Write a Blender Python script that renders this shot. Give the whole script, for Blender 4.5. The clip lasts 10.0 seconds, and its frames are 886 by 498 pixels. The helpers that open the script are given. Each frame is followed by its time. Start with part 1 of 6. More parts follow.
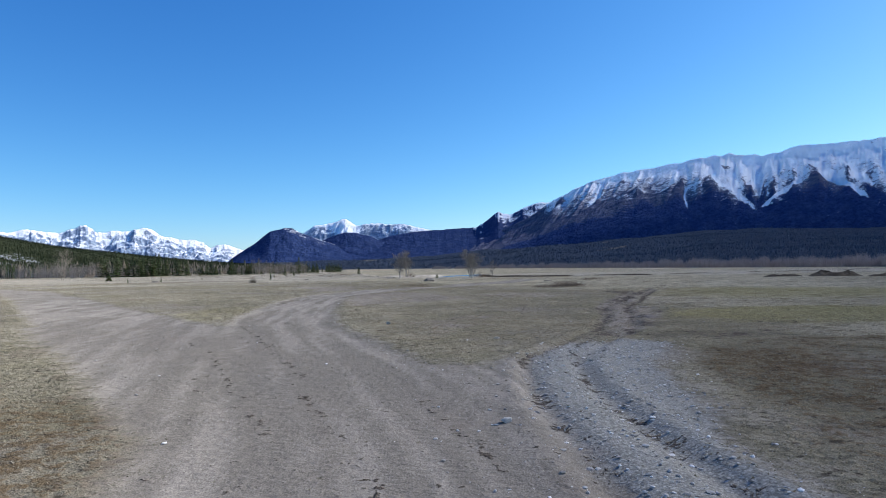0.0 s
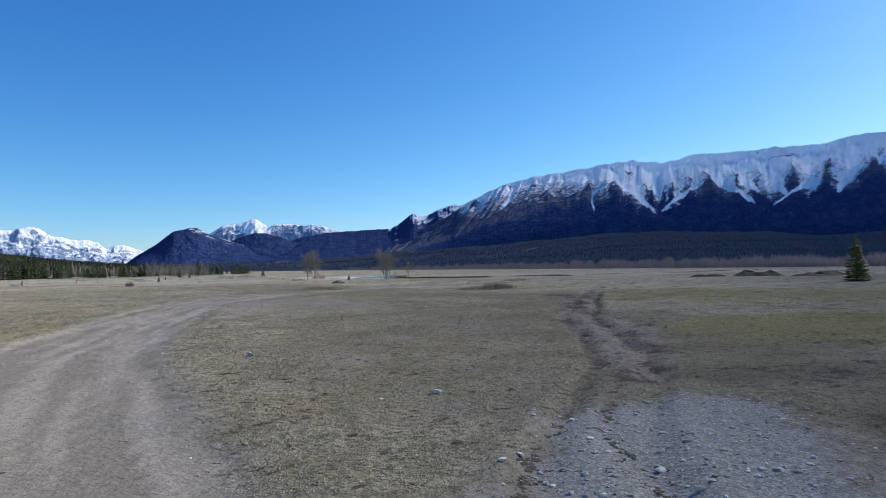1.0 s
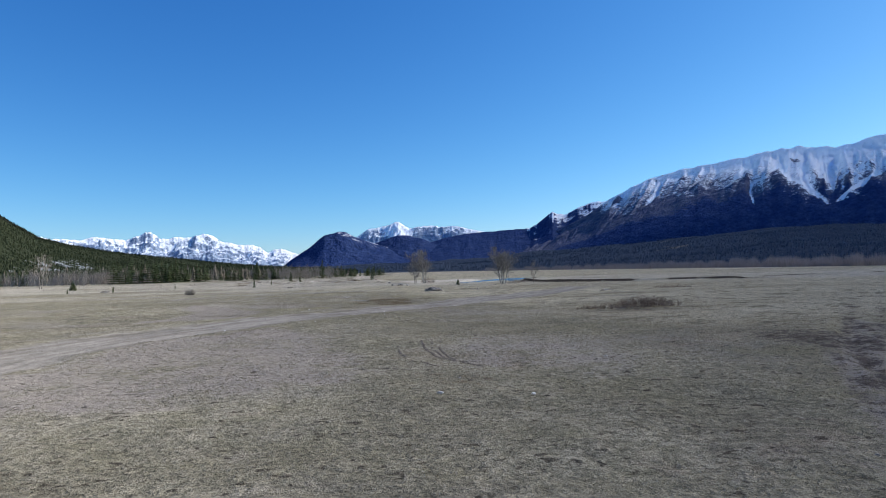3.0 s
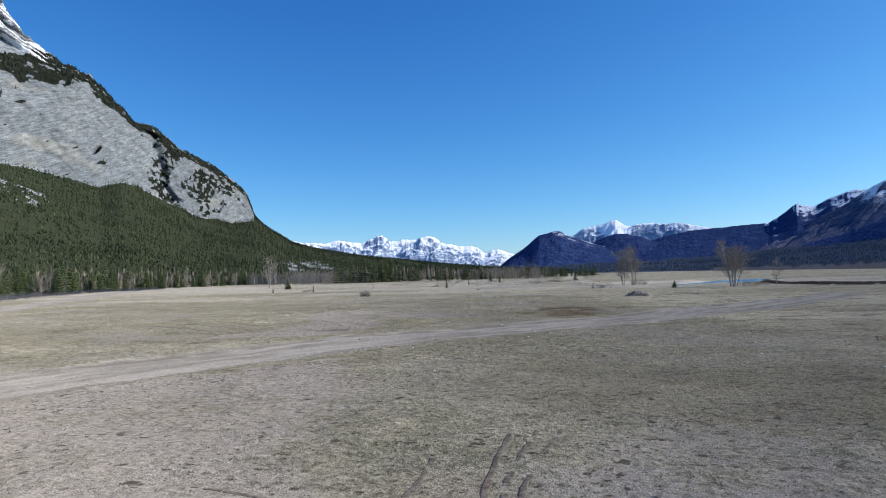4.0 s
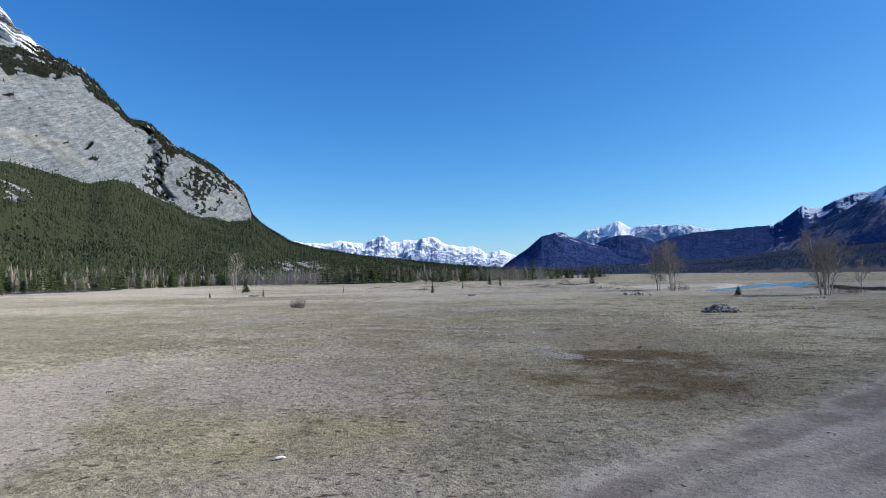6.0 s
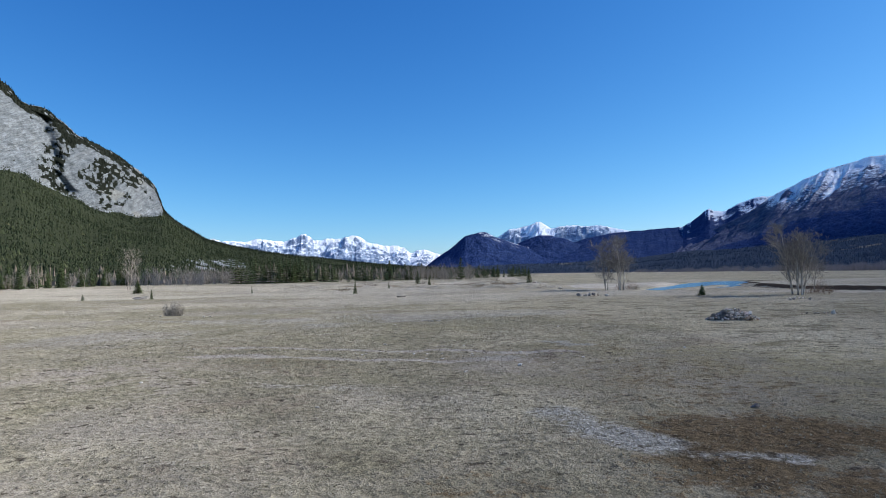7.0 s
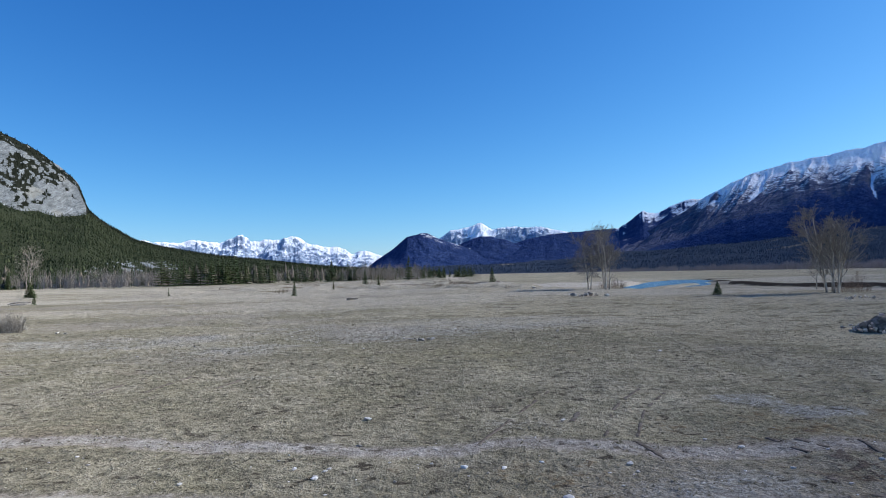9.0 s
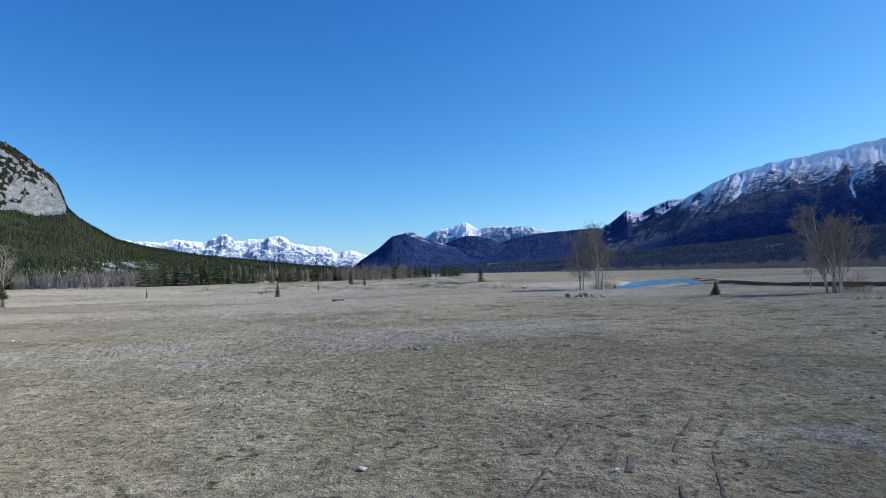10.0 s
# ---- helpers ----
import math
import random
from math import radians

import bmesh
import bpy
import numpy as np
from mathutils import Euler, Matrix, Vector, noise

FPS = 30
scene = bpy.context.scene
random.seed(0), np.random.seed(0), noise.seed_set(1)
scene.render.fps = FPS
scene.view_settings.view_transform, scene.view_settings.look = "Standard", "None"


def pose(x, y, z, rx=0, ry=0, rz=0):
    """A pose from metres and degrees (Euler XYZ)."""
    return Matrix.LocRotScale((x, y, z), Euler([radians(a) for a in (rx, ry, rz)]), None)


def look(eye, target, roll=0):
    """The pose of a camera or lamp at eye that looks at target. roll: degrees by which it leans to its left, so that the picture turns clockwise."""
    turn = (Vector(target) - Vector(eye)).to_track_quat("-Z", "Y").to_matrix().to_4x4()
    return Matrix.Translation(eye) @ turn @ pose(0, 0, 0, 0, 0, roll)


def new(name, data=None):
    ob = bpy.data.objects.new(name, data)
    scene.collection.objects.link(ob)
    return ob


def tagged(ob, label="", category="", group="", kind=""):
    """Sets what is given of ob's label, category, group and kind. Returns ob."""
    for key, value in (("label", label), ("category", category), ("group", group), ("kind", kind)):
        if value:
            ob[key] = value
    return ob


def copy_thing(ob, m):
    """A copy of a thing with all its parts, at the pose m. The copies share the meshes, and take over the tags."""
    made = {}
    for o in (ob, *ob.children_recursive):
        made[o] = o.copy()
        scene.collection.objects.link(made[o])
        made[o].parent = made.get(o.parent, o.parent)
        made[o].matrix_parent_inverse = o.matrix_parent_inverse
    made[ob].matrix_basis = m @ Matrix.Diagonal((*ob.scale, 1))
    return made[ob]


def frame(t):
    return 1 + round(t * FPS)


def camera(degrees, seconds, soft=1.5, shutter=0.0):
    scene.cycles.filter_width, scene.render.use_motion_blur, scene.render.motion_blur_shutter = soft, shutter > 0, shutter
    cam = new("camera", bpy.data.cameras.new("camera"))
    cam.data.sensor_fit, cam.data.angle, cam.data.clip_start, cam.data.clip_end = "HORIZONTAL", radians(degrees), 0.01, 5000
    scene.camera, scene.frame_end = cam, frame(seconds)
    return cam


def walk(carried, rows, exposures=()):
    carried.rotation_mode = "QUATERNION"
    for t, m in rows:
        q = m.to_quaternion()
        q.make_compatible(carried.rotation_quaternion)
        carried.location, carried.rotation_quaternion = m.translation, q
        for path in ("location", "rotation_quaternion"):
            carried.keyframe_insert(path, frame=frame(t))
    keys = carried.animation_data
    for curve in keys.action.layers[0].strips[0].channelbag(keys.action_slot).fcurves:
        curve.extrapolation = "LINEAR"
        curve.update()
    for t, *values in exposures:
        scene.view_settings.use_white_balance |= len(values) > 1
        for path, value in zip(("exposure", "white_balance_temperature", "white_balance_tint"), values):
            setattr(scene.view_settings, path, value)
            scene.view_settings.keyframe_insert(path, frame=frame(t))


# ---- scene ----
cam = camera(71.2, 10.0, 1.0)
PATH = [
    (0, (-7.212, 0.866, 2.807), (-6.902, 2.841, 2.866), -0.8),
    (0.5, (-6.502, 7.261, 2.689), (-6.02, 9.201, 2.748), -0.7),
    (1, (-4.9, 12.582, 2.59), (-4.322, 14.496, 2.65), -0.9),
    (1.5, (-2.667, 17.959, 2.586), (-2.172, 19.896, 2.649), -1.0),
    (2, (-0.165, 23.813, 2.702), (0.251, 25.769, 2.766), -1.2),
    (2.2, (0.879, 26.26, 2.676), (1.228, 28.229, 2.741), -1.2),
    (3.3, (6.169, 43.035, 2.969), (6.192, 45.034, 3.04), -1.3),
    (3.5, (6.578, 46.036, 2.98), (6.485, 48.033, 3.053), -1.2),
    (4, (7.824, 52.868, 2.83), (7.278, 54.79, 2.915), -1.3),
    (4.5, (7.907, 59.987, 2.689), (7.115, 61.821, 2.779), -1.0),
    (5, (6.937, 66.798, 2.701), (6.052, 68.59, 2.79), -0.6),
    (5.5, (5.171, 73.837, 2.895), (4.445, 75.698, 2.983), -0.8),
    (5.7, (4.318, 76.561, 2.895), (3.672, 78.451, 2.983), -0.9),
    (6.8, (0.063, 90.304, 2.698), (-0.305, 92.268, 2.781), -1.0),
    (7, (-0.499, 92.396, 2.735), (-0.813, 94.369, 2.816), -1.0),
    (7.5, (-1.86, 97.059, 2.68), (-2.065, 99.047, 2.76), -1.2),
    (8, (-3.031, 100.715, 2.539), (-3.2, 102.707, 2.619), -1.2),
    (8.5, (-3.93, 103.585, 2.444), (-4.083, 105.578, 2.524), -1.3),
    (9, (-4.583, 105.677, 2.34), (-4.709, 107.671, 2.421), -1.3),
    (9.5, (-4.929, 107.069, 2.351), (-5.025, 109.065, 2.431), -1.3),
    (10, (-5.099, 107.872, 2.428), (-5.178, 109.869, 2.506), -1.4),
]
walk(cam, [(t, look(eye, target, roll)) for t, eye, target, roll in PATH], [(0.0, 0.81, 6600, 10), (0.4, 0.67, 6600, 10), (2.2, 0.66, 6600, 10), (3.5, 0.64, 6450, 10), (5.7, 0.64, 6400, 10), (7.5, 0.63, 6350, 10), (10.0, 0.62, 6250, 10)])

# ---- light ----
SUN_AZ, SUN_EL = 77.0, 33.0          # degrees clockwise from +y, above the horizon
world = bpy.data.worlds.new("sky")
scene.world = world
world.use_nodes = True
wt = world.node_tree
sky = wt.nodes.new("ShaderNodeTexSky")
sky.sky_type, sky.sun_disc = "NISHITA", False
sky.sun_elevation, sky.sun_rotation = radians(SUN_EL), radians(SUN_AZ)
sky.altitude, sky.air_density, sky.dust_density, sky.ozone_density = 1300, 1.0, 0.9, 3.0
wt.nodes["Background"].inputs["Strength"].default_value = 0.072
tint = wt.nodes.new("ShaderNodeMix")          # clear, dry mountain air
tint.data_type, tint.blend_type = "RGBA", "MULTIPLY"
tint.inputs[0].default_value, tint.inputs[7].default_value = 1.0, (0.36, 0.95, 1.45, 1)
wt.links.new(sky.outputs[0], tint.inputs[6])
split, join = wt.nodes.new("ShaderNodeSeparateColor"), wt.nodes.new("ShaderNodeCombineColor")
wt.links.new(tint.outputs[2], split.inputs[0])
for band, (gain, power) in enumerate(((1.72, 1.62), (0.92, 1.14), (1.42, 0.81))):          # deep blue overhead, paler low down
    raised, scaled = wt.nodes.new("ShaderNodeMath"), wt.nodes.new("ShaderNodeMath")
    raised.operation, scaled.operation = "POWER", "MULTIPLY"
    raised.inputs[1].default_value, scaled.inputs[1].default_value = power, gain
    wt.links.new(split.outputs[band], raised.inputs[0])
    wt.links.new(raised.outputs[0], scaled.inputs[0])
    wt.links.new(scaled.outputs[0], join.inputs[band])
wt.links.new(join.outputs[0], wt.nodes["Background"].inputs["Color"])
sun = new("sun", bpy.data.lights.new("sun", "SUN"))
sun.data.energy, sun.data.angle, sun.data.color = 5.0, radians(0.53), (1.0, 0.94, 0.86)
s_dir = Vector((math.sin(radians(SUN_AZ)) * math.cos(radians(SUN_EL)), math.cos(radians(SUN_AZ)) * math.cos(radians(SUN_EL)), math.sin(radians(SUN_EL))))
sun.matrix_world = look(s_dir * 400, (0, 0, 0))

# ---- noise and mesh tools ----


def lattice(ix, iy, seed):
    h = (ix.astype(np.int64) * 374761393 + iy.astype(np.int64) * 668265263 + seed * 1442695041) & 0x7FFFFFFF
    h = ((h ^ (h >> 13)) * 1274126177) & 0x7FFFFFFF
    return ((h ^ (h >> 16)) & 0xFFFF) / 65535.0


def vnoise(x, y, seed=0):
    """Smooth value noise, 0 to 1."""
    x, y = np.asarray(x, float), np.asarray(y, float)
    ix, iy = np.floor(x), np.floor(y)
    fx, fy = x - ix, y - iy
    fx, fy = fx * fx * (3 - 2 * fx), fy * fy * (3 - 2 * fy)
    a, b = lattice(ix, iy, seed), lattice(ix + 1, iy, seed)
    c, d = lattice(ix, iy + 1, seed), lattice(ix + 1, iy + 1, seed)
    return (a * (1 - fx) + b * fx) * (1 - fy) + (c * (1 - fx) + d * fx) * fy


def fbm(x, y, seed=0, octaves=4):
    """Layered noise, about -1 to 1."""
    total, amp, norm = 0.0, 1.0, 0.0
    for k in range(octaves):
        total = total + amp * (vnoise(np.asarray(x) * 2**k + 17.3 * k, np.asarray(y) * 2**k - 9.1 * k, seed + k) * 2 - 1)
        norm += amp
        amp *= 0.5
    return total / norm * 1.6


def ridged(x, y, seed=0, octaves=4):
    """Sharp-crested noise, 0 in gullies to 1 on crests."""
    total, amp, norm = 0.0, 1.0, 0.0
    for k in range(octaves):
        total = total + amp * (1 - np.abs(vnoise(np.asarray(x) * 2**k + 5.7 * k, np.asarray(y) * 2**k + 3.3 * k, seed + k) * 2 - 1))
        norm += amp
        amp *= 0.5
    return total / norm


def smooth(a, b, x):
    t = np.clip((np.asarray(x, float) - a) / (b - a), 0, 1)
    return t * t * (3 - 2 * t)


def line_dist(x, y, pts):
    """Distance to a polyline of (x, y, ...) points, and how far along it (in points)."""
    best, where = np.full(np.shape(x), 1e9), np.zeros(np.shape(x))
    for k in range(len(pts) - 1):
        (ax, ay), (bx, by) = pts[k][:2], pts[k + 1][:2]
        dx, dy = bx - ax, by - ay
        t = np.clip(((x - ax) * dx + (y - ay) * dy) / (dx * dx + dy * dy), 0, 1)
        d = np.hypot(x - ax - t * dx, y - ay - t * dy)
        near = d < best
        best, where = np.where(near, d, best), np.where(near, k + t, where)
    return best, where


def inside(x, y, pts):
    """Metres inside a closed outline: over 0 within, under 0 outside."""
    d = line_dist(x, y, list(pts) + [pts[0]])[0]
    odd = np.zeros(np.shape(x), bool)
    for (ax, ay), (bx, by) in zip(pts, list(pts[1:]) + [pts[0]]):
        if ay != by:
            odd ^= ((ay > y) != (by > y)) & (x < ax + (bx - ax) * (y - ay) / (by - ay))
    return np.where(odd, d, -d)


def mesh_of(name, verts, faces, materials, smooth_shade=True, attrs=None):
    """A mesh from arrays of points and of equal-sided faces."""
    me = bpy.data.meshes.new(name)
    verts, faces = np.asarray(verts, np.float32), np.asarray(faces, np.int32)
    n = faces.shape[1]
    me.vertices.add(len(verts))
    me.vertices.foreach_set("co", verts.ravel())
    me.loops.add(faces.size)
    me.loops.foreach_set("vertex_index", faces.ravel())
    me.polygons.add(len(faces))
    me.polygons.foreach_set("loop_start", np.arange(0, faces.size, n, dtype=np.int32))
    me.polygons.foreach_set("loop_total", np.full(len(faces), n, np.int32))
    me.polygons.foreach_set("use_smooth", np.full(len(faces), smooth_shade))
    for key, val in (attrs or {}).items():
        at = me.attributes.new(key, "FLOAT_COLOR", "POINT")
        at.data.foreach_set("color", np.asarray(val, np.float32).ravel())
    for m in materials if isinstance(materials, (list, tuple)) else [materials]:
        me.materials.append(m)
    me.update(calc_edges=True)
    me.validate()
    return me


def grid_faces(nu, nv):
    i, j = np.meshgrid(np.arange(nu - 1), np.arange(nv - 1), indexing="ij")
    a = (i * nv + j).ravel()
    return np.stack([a, a + nv, a + nv + 1, a + 1], 1)


def part(name, me, parent, label=""):
    ob = new(name, me)
    ob.parent = parent
    return tagged(ob, label)


# ---- materials ----
class Mat:
    """A node material with short calls for its nodes."""

    def __init__(self, name, rough=0.9, spec=0.3, matt=1.0):
        self.m = bpy.data.materials.new(name)
        self.m.use_nodes = True
        self.t = self.m.node_tree
        self.b = self.t.nodes["Principled BSDF"]
        self.b.inputs["Roughness"].default_value = rough
        self.b.inputs["Specular IOR Level"].default_value = spec
        self.b.inputs["Diffuse Roughness"].default_value = matt
        self.pos = self.t.nodes.new("ShaderNodeNewGeometry").outputs["Position"]

    def put(self, sock, val):
        if hasattr(val, "links"):
            self.t.links.new(val, sock)
        elif isinstance(val, (tuple, list)):
            sock.default_value = tuple(val) + (1.0,) * (4 - len(val)) if len(sock.default_value) == 4 else val
        else:
            sock.default_value = val

    def noise(self, scale, detail=3.0, rough=0.55, stretch=None, turn=(0, 0, 0), distort=0.0):
        n = self.t.nodes.new("ShaderNodeTexNoise")
        src = self.pos
        if stretch:
            for key, val in (("Rotation", [radians(a) for a in turn]), ("Scale", stretch)):
                mp = self.t.nodes.new("ShaderNodeMapping")
                mp.inputs[key].default_value = val
                self.t.links.new(src, mp.inputs["Vector"])
                src = mp.outputs[0]
        self.t.links.new(src, n.inputs["Vector"])
        n.inputs["Scale"].default_value, n.inputs["Detail"].default_value, n.inputs["Roughness"].default_value = scale, detail, rough
        n.inputs["Distortion"].default_value = distort
        return n.outputs["Fac"]

    def math(self, op, a, b=0.0, c=0.0):
        n = self.t.nodes.new("ShaderNodeMath")
        n.operation = op
        for k, v in enumerate((a, b, c)):
            self.put(n.inputs[k], v)
        return n.outputs[0]

    def ramp(self, fac, lo, hi):
        n = self.t.nodes.new("ShaderNodeMapRange")
        n.interpolation_type = "SMOOTHSTEP"
        self.put(n.inputs["Value"], fac)
        n.inputs["From Min"].default_value, n.inputs["From Max"].default_value = lo, hi
        return n.outputs[0]

    def mix(self, fac, a, b, kind="MIX"):
        n = self.t.nodes.new("ShaderNodeMix")
        n.data_type, n.blend_type = "RGBA", kind
        self.put(n.inputs[0], fac), self.put(n.inputs[6], a), self.put(n.inputs[7], b)
        return n.outputs[2]

    def colours(self, fac, stops):
        n = self.t.nodes.new("ShaderNodeValToRGB")
        while len(n.color_ramp.elements) < len(stops):
            n.color_ramp.elements.new(0.5)
        for e, (p, c) in zip(n.color_ramp.elements, stops):
            e.position, e.color = p, tuple(c) + (1,)
        self.put(n.inputs[0], fac)
        return n.outputs[0]

    def attr(self, name):
        n = self.t.nodes.new("ShaderNodeAttribute")
        n.attribute_name = name
        s = self.t.nodes.new("ShaderNodeSeparateColor")
        self.t.links.new(n.outputs["Color"], s.inputs[0])
        return s.outputs[0], s.outputs[1], s.outputs[2], n.outputs["Alpha"]

    def random(self):
        return self.t.nodes.new("ShaderNodeObjectInfo").outputs["Random"]

    def island(self):
        n = self.t.nodes.new("ShaderNodeNewGeometry")
        return n.outputs["Random Per Island"]

    def bump(self, height, dist, strength=1.0):
        n = self.t.nodes.new("ShaderNodeBump")
        n.inputs["Distance"].default_value, n.inputs["Strength"].default_value = dist, strength
        self.put(n.inputs["Height"], height)
        self.t.links.new(n.outputs[0], self.b.inputs["Normal"])

    def done(self, colour):
        self.put(self.b.inputs["Base Color"], colour)
        return self.m


def edge_mask(M, mask, noises, lo=0.4, hi=0.6):
    """A mask with its border broken up by noise."""
    v = mask
    for n, amp in noises:
        v = M.math("ADD", v, M.math("MULTIPLY", M.math("SUBTRACT", n, 0.5), amp))
    return M.ramp(v, lo, hi)


def ground_material():
    M = Mat("dry_meadow", 1.0, 0.0, 0.9)
    n1, n2 = M.noise(0.09, 3), M.noise(0.8, 4, 0.6)
    n3, n4 = M.noise(7.0, 4, 0.65), M.noise(34.0, 3, 0.7)
    turf, patch = M.noise(2.2, 5, 0.72), M.noise(0.3, 4, 0.68)
    clod = M.noise(1.1, 5, 0.7, (1.0, 1.0, 1.0), (0, 0, 30), 0.8)
    far = M.noise(0.05, 5, 0.66, (0.45, 1.0, 1.0), (0, 0, -12))
    fib = M.noise(5.0, 4, 0.7, (1.0, 0.35, 1.0), (0, 0, 25))
    tone = M.math("ADD", M.math("MULTIPLY", n1, 0.45), M.math("ADD", M.math("MULTIPLY", n2, 0.4), M.math("MULTIPLY", fib, 0.15)))
    grass = M.colours(tone, [(0.3, GRASS[0]), (0.46, GRASS[1]), (0.58, GRASS[2]), (0.74, GRASS[3])])
    grass = M.mix(1.0, grass, M.math("MULTIPLY_ADD", turf, 1.7, 0.15), "MULTIPLY")
    grass = M.mix(1.0, grass, M.math("MULTIPLY_ADD", patch, 0.9, 0.55), "MULTIPLY")
    grass = M.mix(1.0, grass, M.math("MULTIPLY_ADD", far, 1.0, 0.5), "MULTIPLY")
    soil, moss, rust = M.noise(0.07, 8, 0.7), M.noise(0.26, 6, 0.72, (1, 1, 1), (0, 0, 40)), M.noise(0.16, 7, 0.76, (1, 1, 1), (0, 0, 70))
    grass = M.mix(M.math("MULTIPLY", M.ramp(moss, 0.46, 0.62), 0.5), grass, (0.180, 0.168, 0.112))
    soily = M.math("MULTIPLY", M.ramp(soil, 0.48, 0.62), 0.6)
    grass = M.mix(soily, grass, (0.235, 0.216, 0.19))
    grass = M.mix(M.math("MULTIPLY", M.ramp(rust, 0.55, 0.66), 0.4), grass, (0.185, 0.142, 0.118))
    straw_bright_a, _, _, _ = M.attr("cover_d")
    # shadows of coarse tussocks, painted as dark patches on straw and grass
    tuft_shade = M.noise(0.5, 7, 0.78, (0.7, 1.0, 1.0), (0, 0, -15))
    straw = M.mix(M.ramp(far, 0.35, 0.65), (0.285, 0.258, 0.186), (0.412, 0.378, 0.284))
    straw = M.mix(1.0, straw, M.math("MULTIPLY_ADD", turf, 1.5, 0.25), "MULTIPLY")
    straw = M.mix(M.math("MULTIPLY", M.ramp(tuft_shade, 0.50, 0.40), 0.75), straw, (0.125, 0.112, 0.076))
    grass = M.mix(M.math("MULTIPLY", edge_mask(M, straw_bright_a, [(patch, 0.8), (n2, 0.5)], 0.25, 0.8), 0.8), grass, straw)
    grass = M.mix(M.math("MULTIPLY", M.ramp(tuft_shade, 0.45, 0.36), 0.4), grass, (0.12, 0.108, 0.082))
    # shade of the hollows between the tussocks, mixed into the colour
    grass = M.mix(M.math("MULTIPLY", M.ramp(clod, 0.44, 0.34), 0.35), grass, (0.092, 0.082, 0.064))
    dirt_a, gravel_a, mud_a, brown_a = M.attr("cover_a")
    green_a, sand_a, pale_a, bank_a = M.attr("cover_b")
    streak_a, verge_a, bare_a, grey_a = M.attr("cover_c")
    brk = [(n2, 0.55), (n3, 0.45)]
    col = M.mix(M.math("MULTIPLY", edge_mask(M, green_a, brk, 0.3, 0.8), 0.75), grass, (0.225, 0.205, 0.096))
    col = M.mix(M.math("MULTIPLY", edge_mask(M, pale_a, [(n2, 0.9), (far, 1.4), (n3, 0.6)], 0.35, 0.75), 0.7), col, (0.36, 0.335, 0.285))
    bmask = M.math("MULTIPLY", edge_mask(M, bare_a, [(n2, 0.9), (patch, 1.1), (turf, 0.8), (n3, 0.35)], 0.3, 0.8), 0.8)
    col = M.mix(bmask, col, M.mix(fib, (0.20, 0.177, 0.158), (0.30, 0.272, 0.244)))
    col = M.mix(M.math("MULTIPLY", edge_mask(M, grey_a, [(n2, 0.9), (turf, 0.9), (n3, 1.0)], 0.35, 0.95), 0.7), col, M.mix(n3, (0.225, 0.223, 0.206), (0.345, 0.340, 0.314)))
    col = M.mix(M.math("MULTIPLY", edge_mask(M, brown_a, [(n2, 0.8), (turf, 2.1), (n3, 1.7)], 0.4, 0.85), 0.88), col, M.mix(n3, (0.046, 0.033, 0.020), (0.140, 0.103, 0.060)))
    dirt = M.mix(n3, (0.203, 0.187, 0.164), (0.262, 0.243, 0.216))
    dirt = M.mix(M.ramp(n1, 0.35, 0.7), dirt, (0.238, 0.219, 0.195))
    dirt = M.mix(1.0, dirt, M.math("MULTIPLY_ADD", streak_a, 0.45, 0.75), "MULTIPLY")
    dirt = M.mix(M.math("MULTIPLY", M.ramp(patch, 0.55, 0.7), 0.35), dirt, (0.180, 0.153, 0.137))
    dirt = M.mix(M.math("MULTIPLY", edge_mask(M, verge_a, [(n2, 0.8), (fib, 0.5)], 0.35, 0.75), 0.7), dirt, (0.13, 0.114, 0.10))
    dmask = M.math("MULTIPLY", edge_mask(M, dirt_a, [(n2, 0.9), (patch, 0.6), (turf, 0.9), (n3, 0.4)], 0.2, 0.9), 0.92)
    col = M.mix(dmask, col, dirt)
    peb = M.t.nodes.new("ShaderNodeTexVoronoi")
    M.t.links.new(M.pos, peb.inputs["Vector"])
    peb.inputs["Scale"].default_value = 17.0
    gcol = M.mix(M.ramp(peb.outputs["Distance"], 0.1, 0.75), (0.345, 0.348, 0.325), (0.20, 0.20, 0.184))
    gmask = M.math("MULTIPLY", edge_mask(M, gravel_a, [(n2, 0.9), (n3, 0.7), (turf, 0.5)], 0.38, 0.75), 0.92)
    col = M.mix(gmask, col, gcol)
    mmask = M.math("MULTIPLY", edge_mask(M, mud_a, [(n2, 0.6), (turf, 2.2), (n3, 2.0)], 0.38, 0.72), 0.88)
    col = M.mix(mmask, col, M.mix(n3, (0.050, 0.042, 0.038), (0.105, 0.090, 0.080)))
    col = M.mix(edge_mask(M, sand_a, [(n2, 0.25), (far, 0.8)], 0.3, 0.7), col, (0.44, 0.40, 0.335))
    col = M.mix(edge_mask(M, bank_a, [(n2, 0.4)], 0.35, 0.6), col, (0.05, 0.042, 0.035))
    # small dark specks in the colour, fewer on bare dirt
    speck = M.noise(4.6, 2, 0.5, (0.8, 1.0, 1.0), (0, 0, -20))
    specks = M.math("MULTIPLY", M.ramp(speck, 0.40, 0.32), M.math("MULTIPLY", M.ramp(n2, 0.40, 0.56), M.math("MULTIPLY_ADD", dmask, -0.85, 0.9)))
    col = M.mix(specks, col, (0.060, 0.052, 0.042))
    fine = M.math("MAXIMUM", M.math("MULTIPLY_ADD", n4, 4.2, -1.1), 0.1)
    calm = M.math("MULTIPLY_ADD", M.math("MAXIMUM", M.math("MULTIPLY", dmask, 0.9), M.math("MULTIPLY", M.math("MAXIMUM", bmask, soily), 0.45)), -0.85, 1.0)
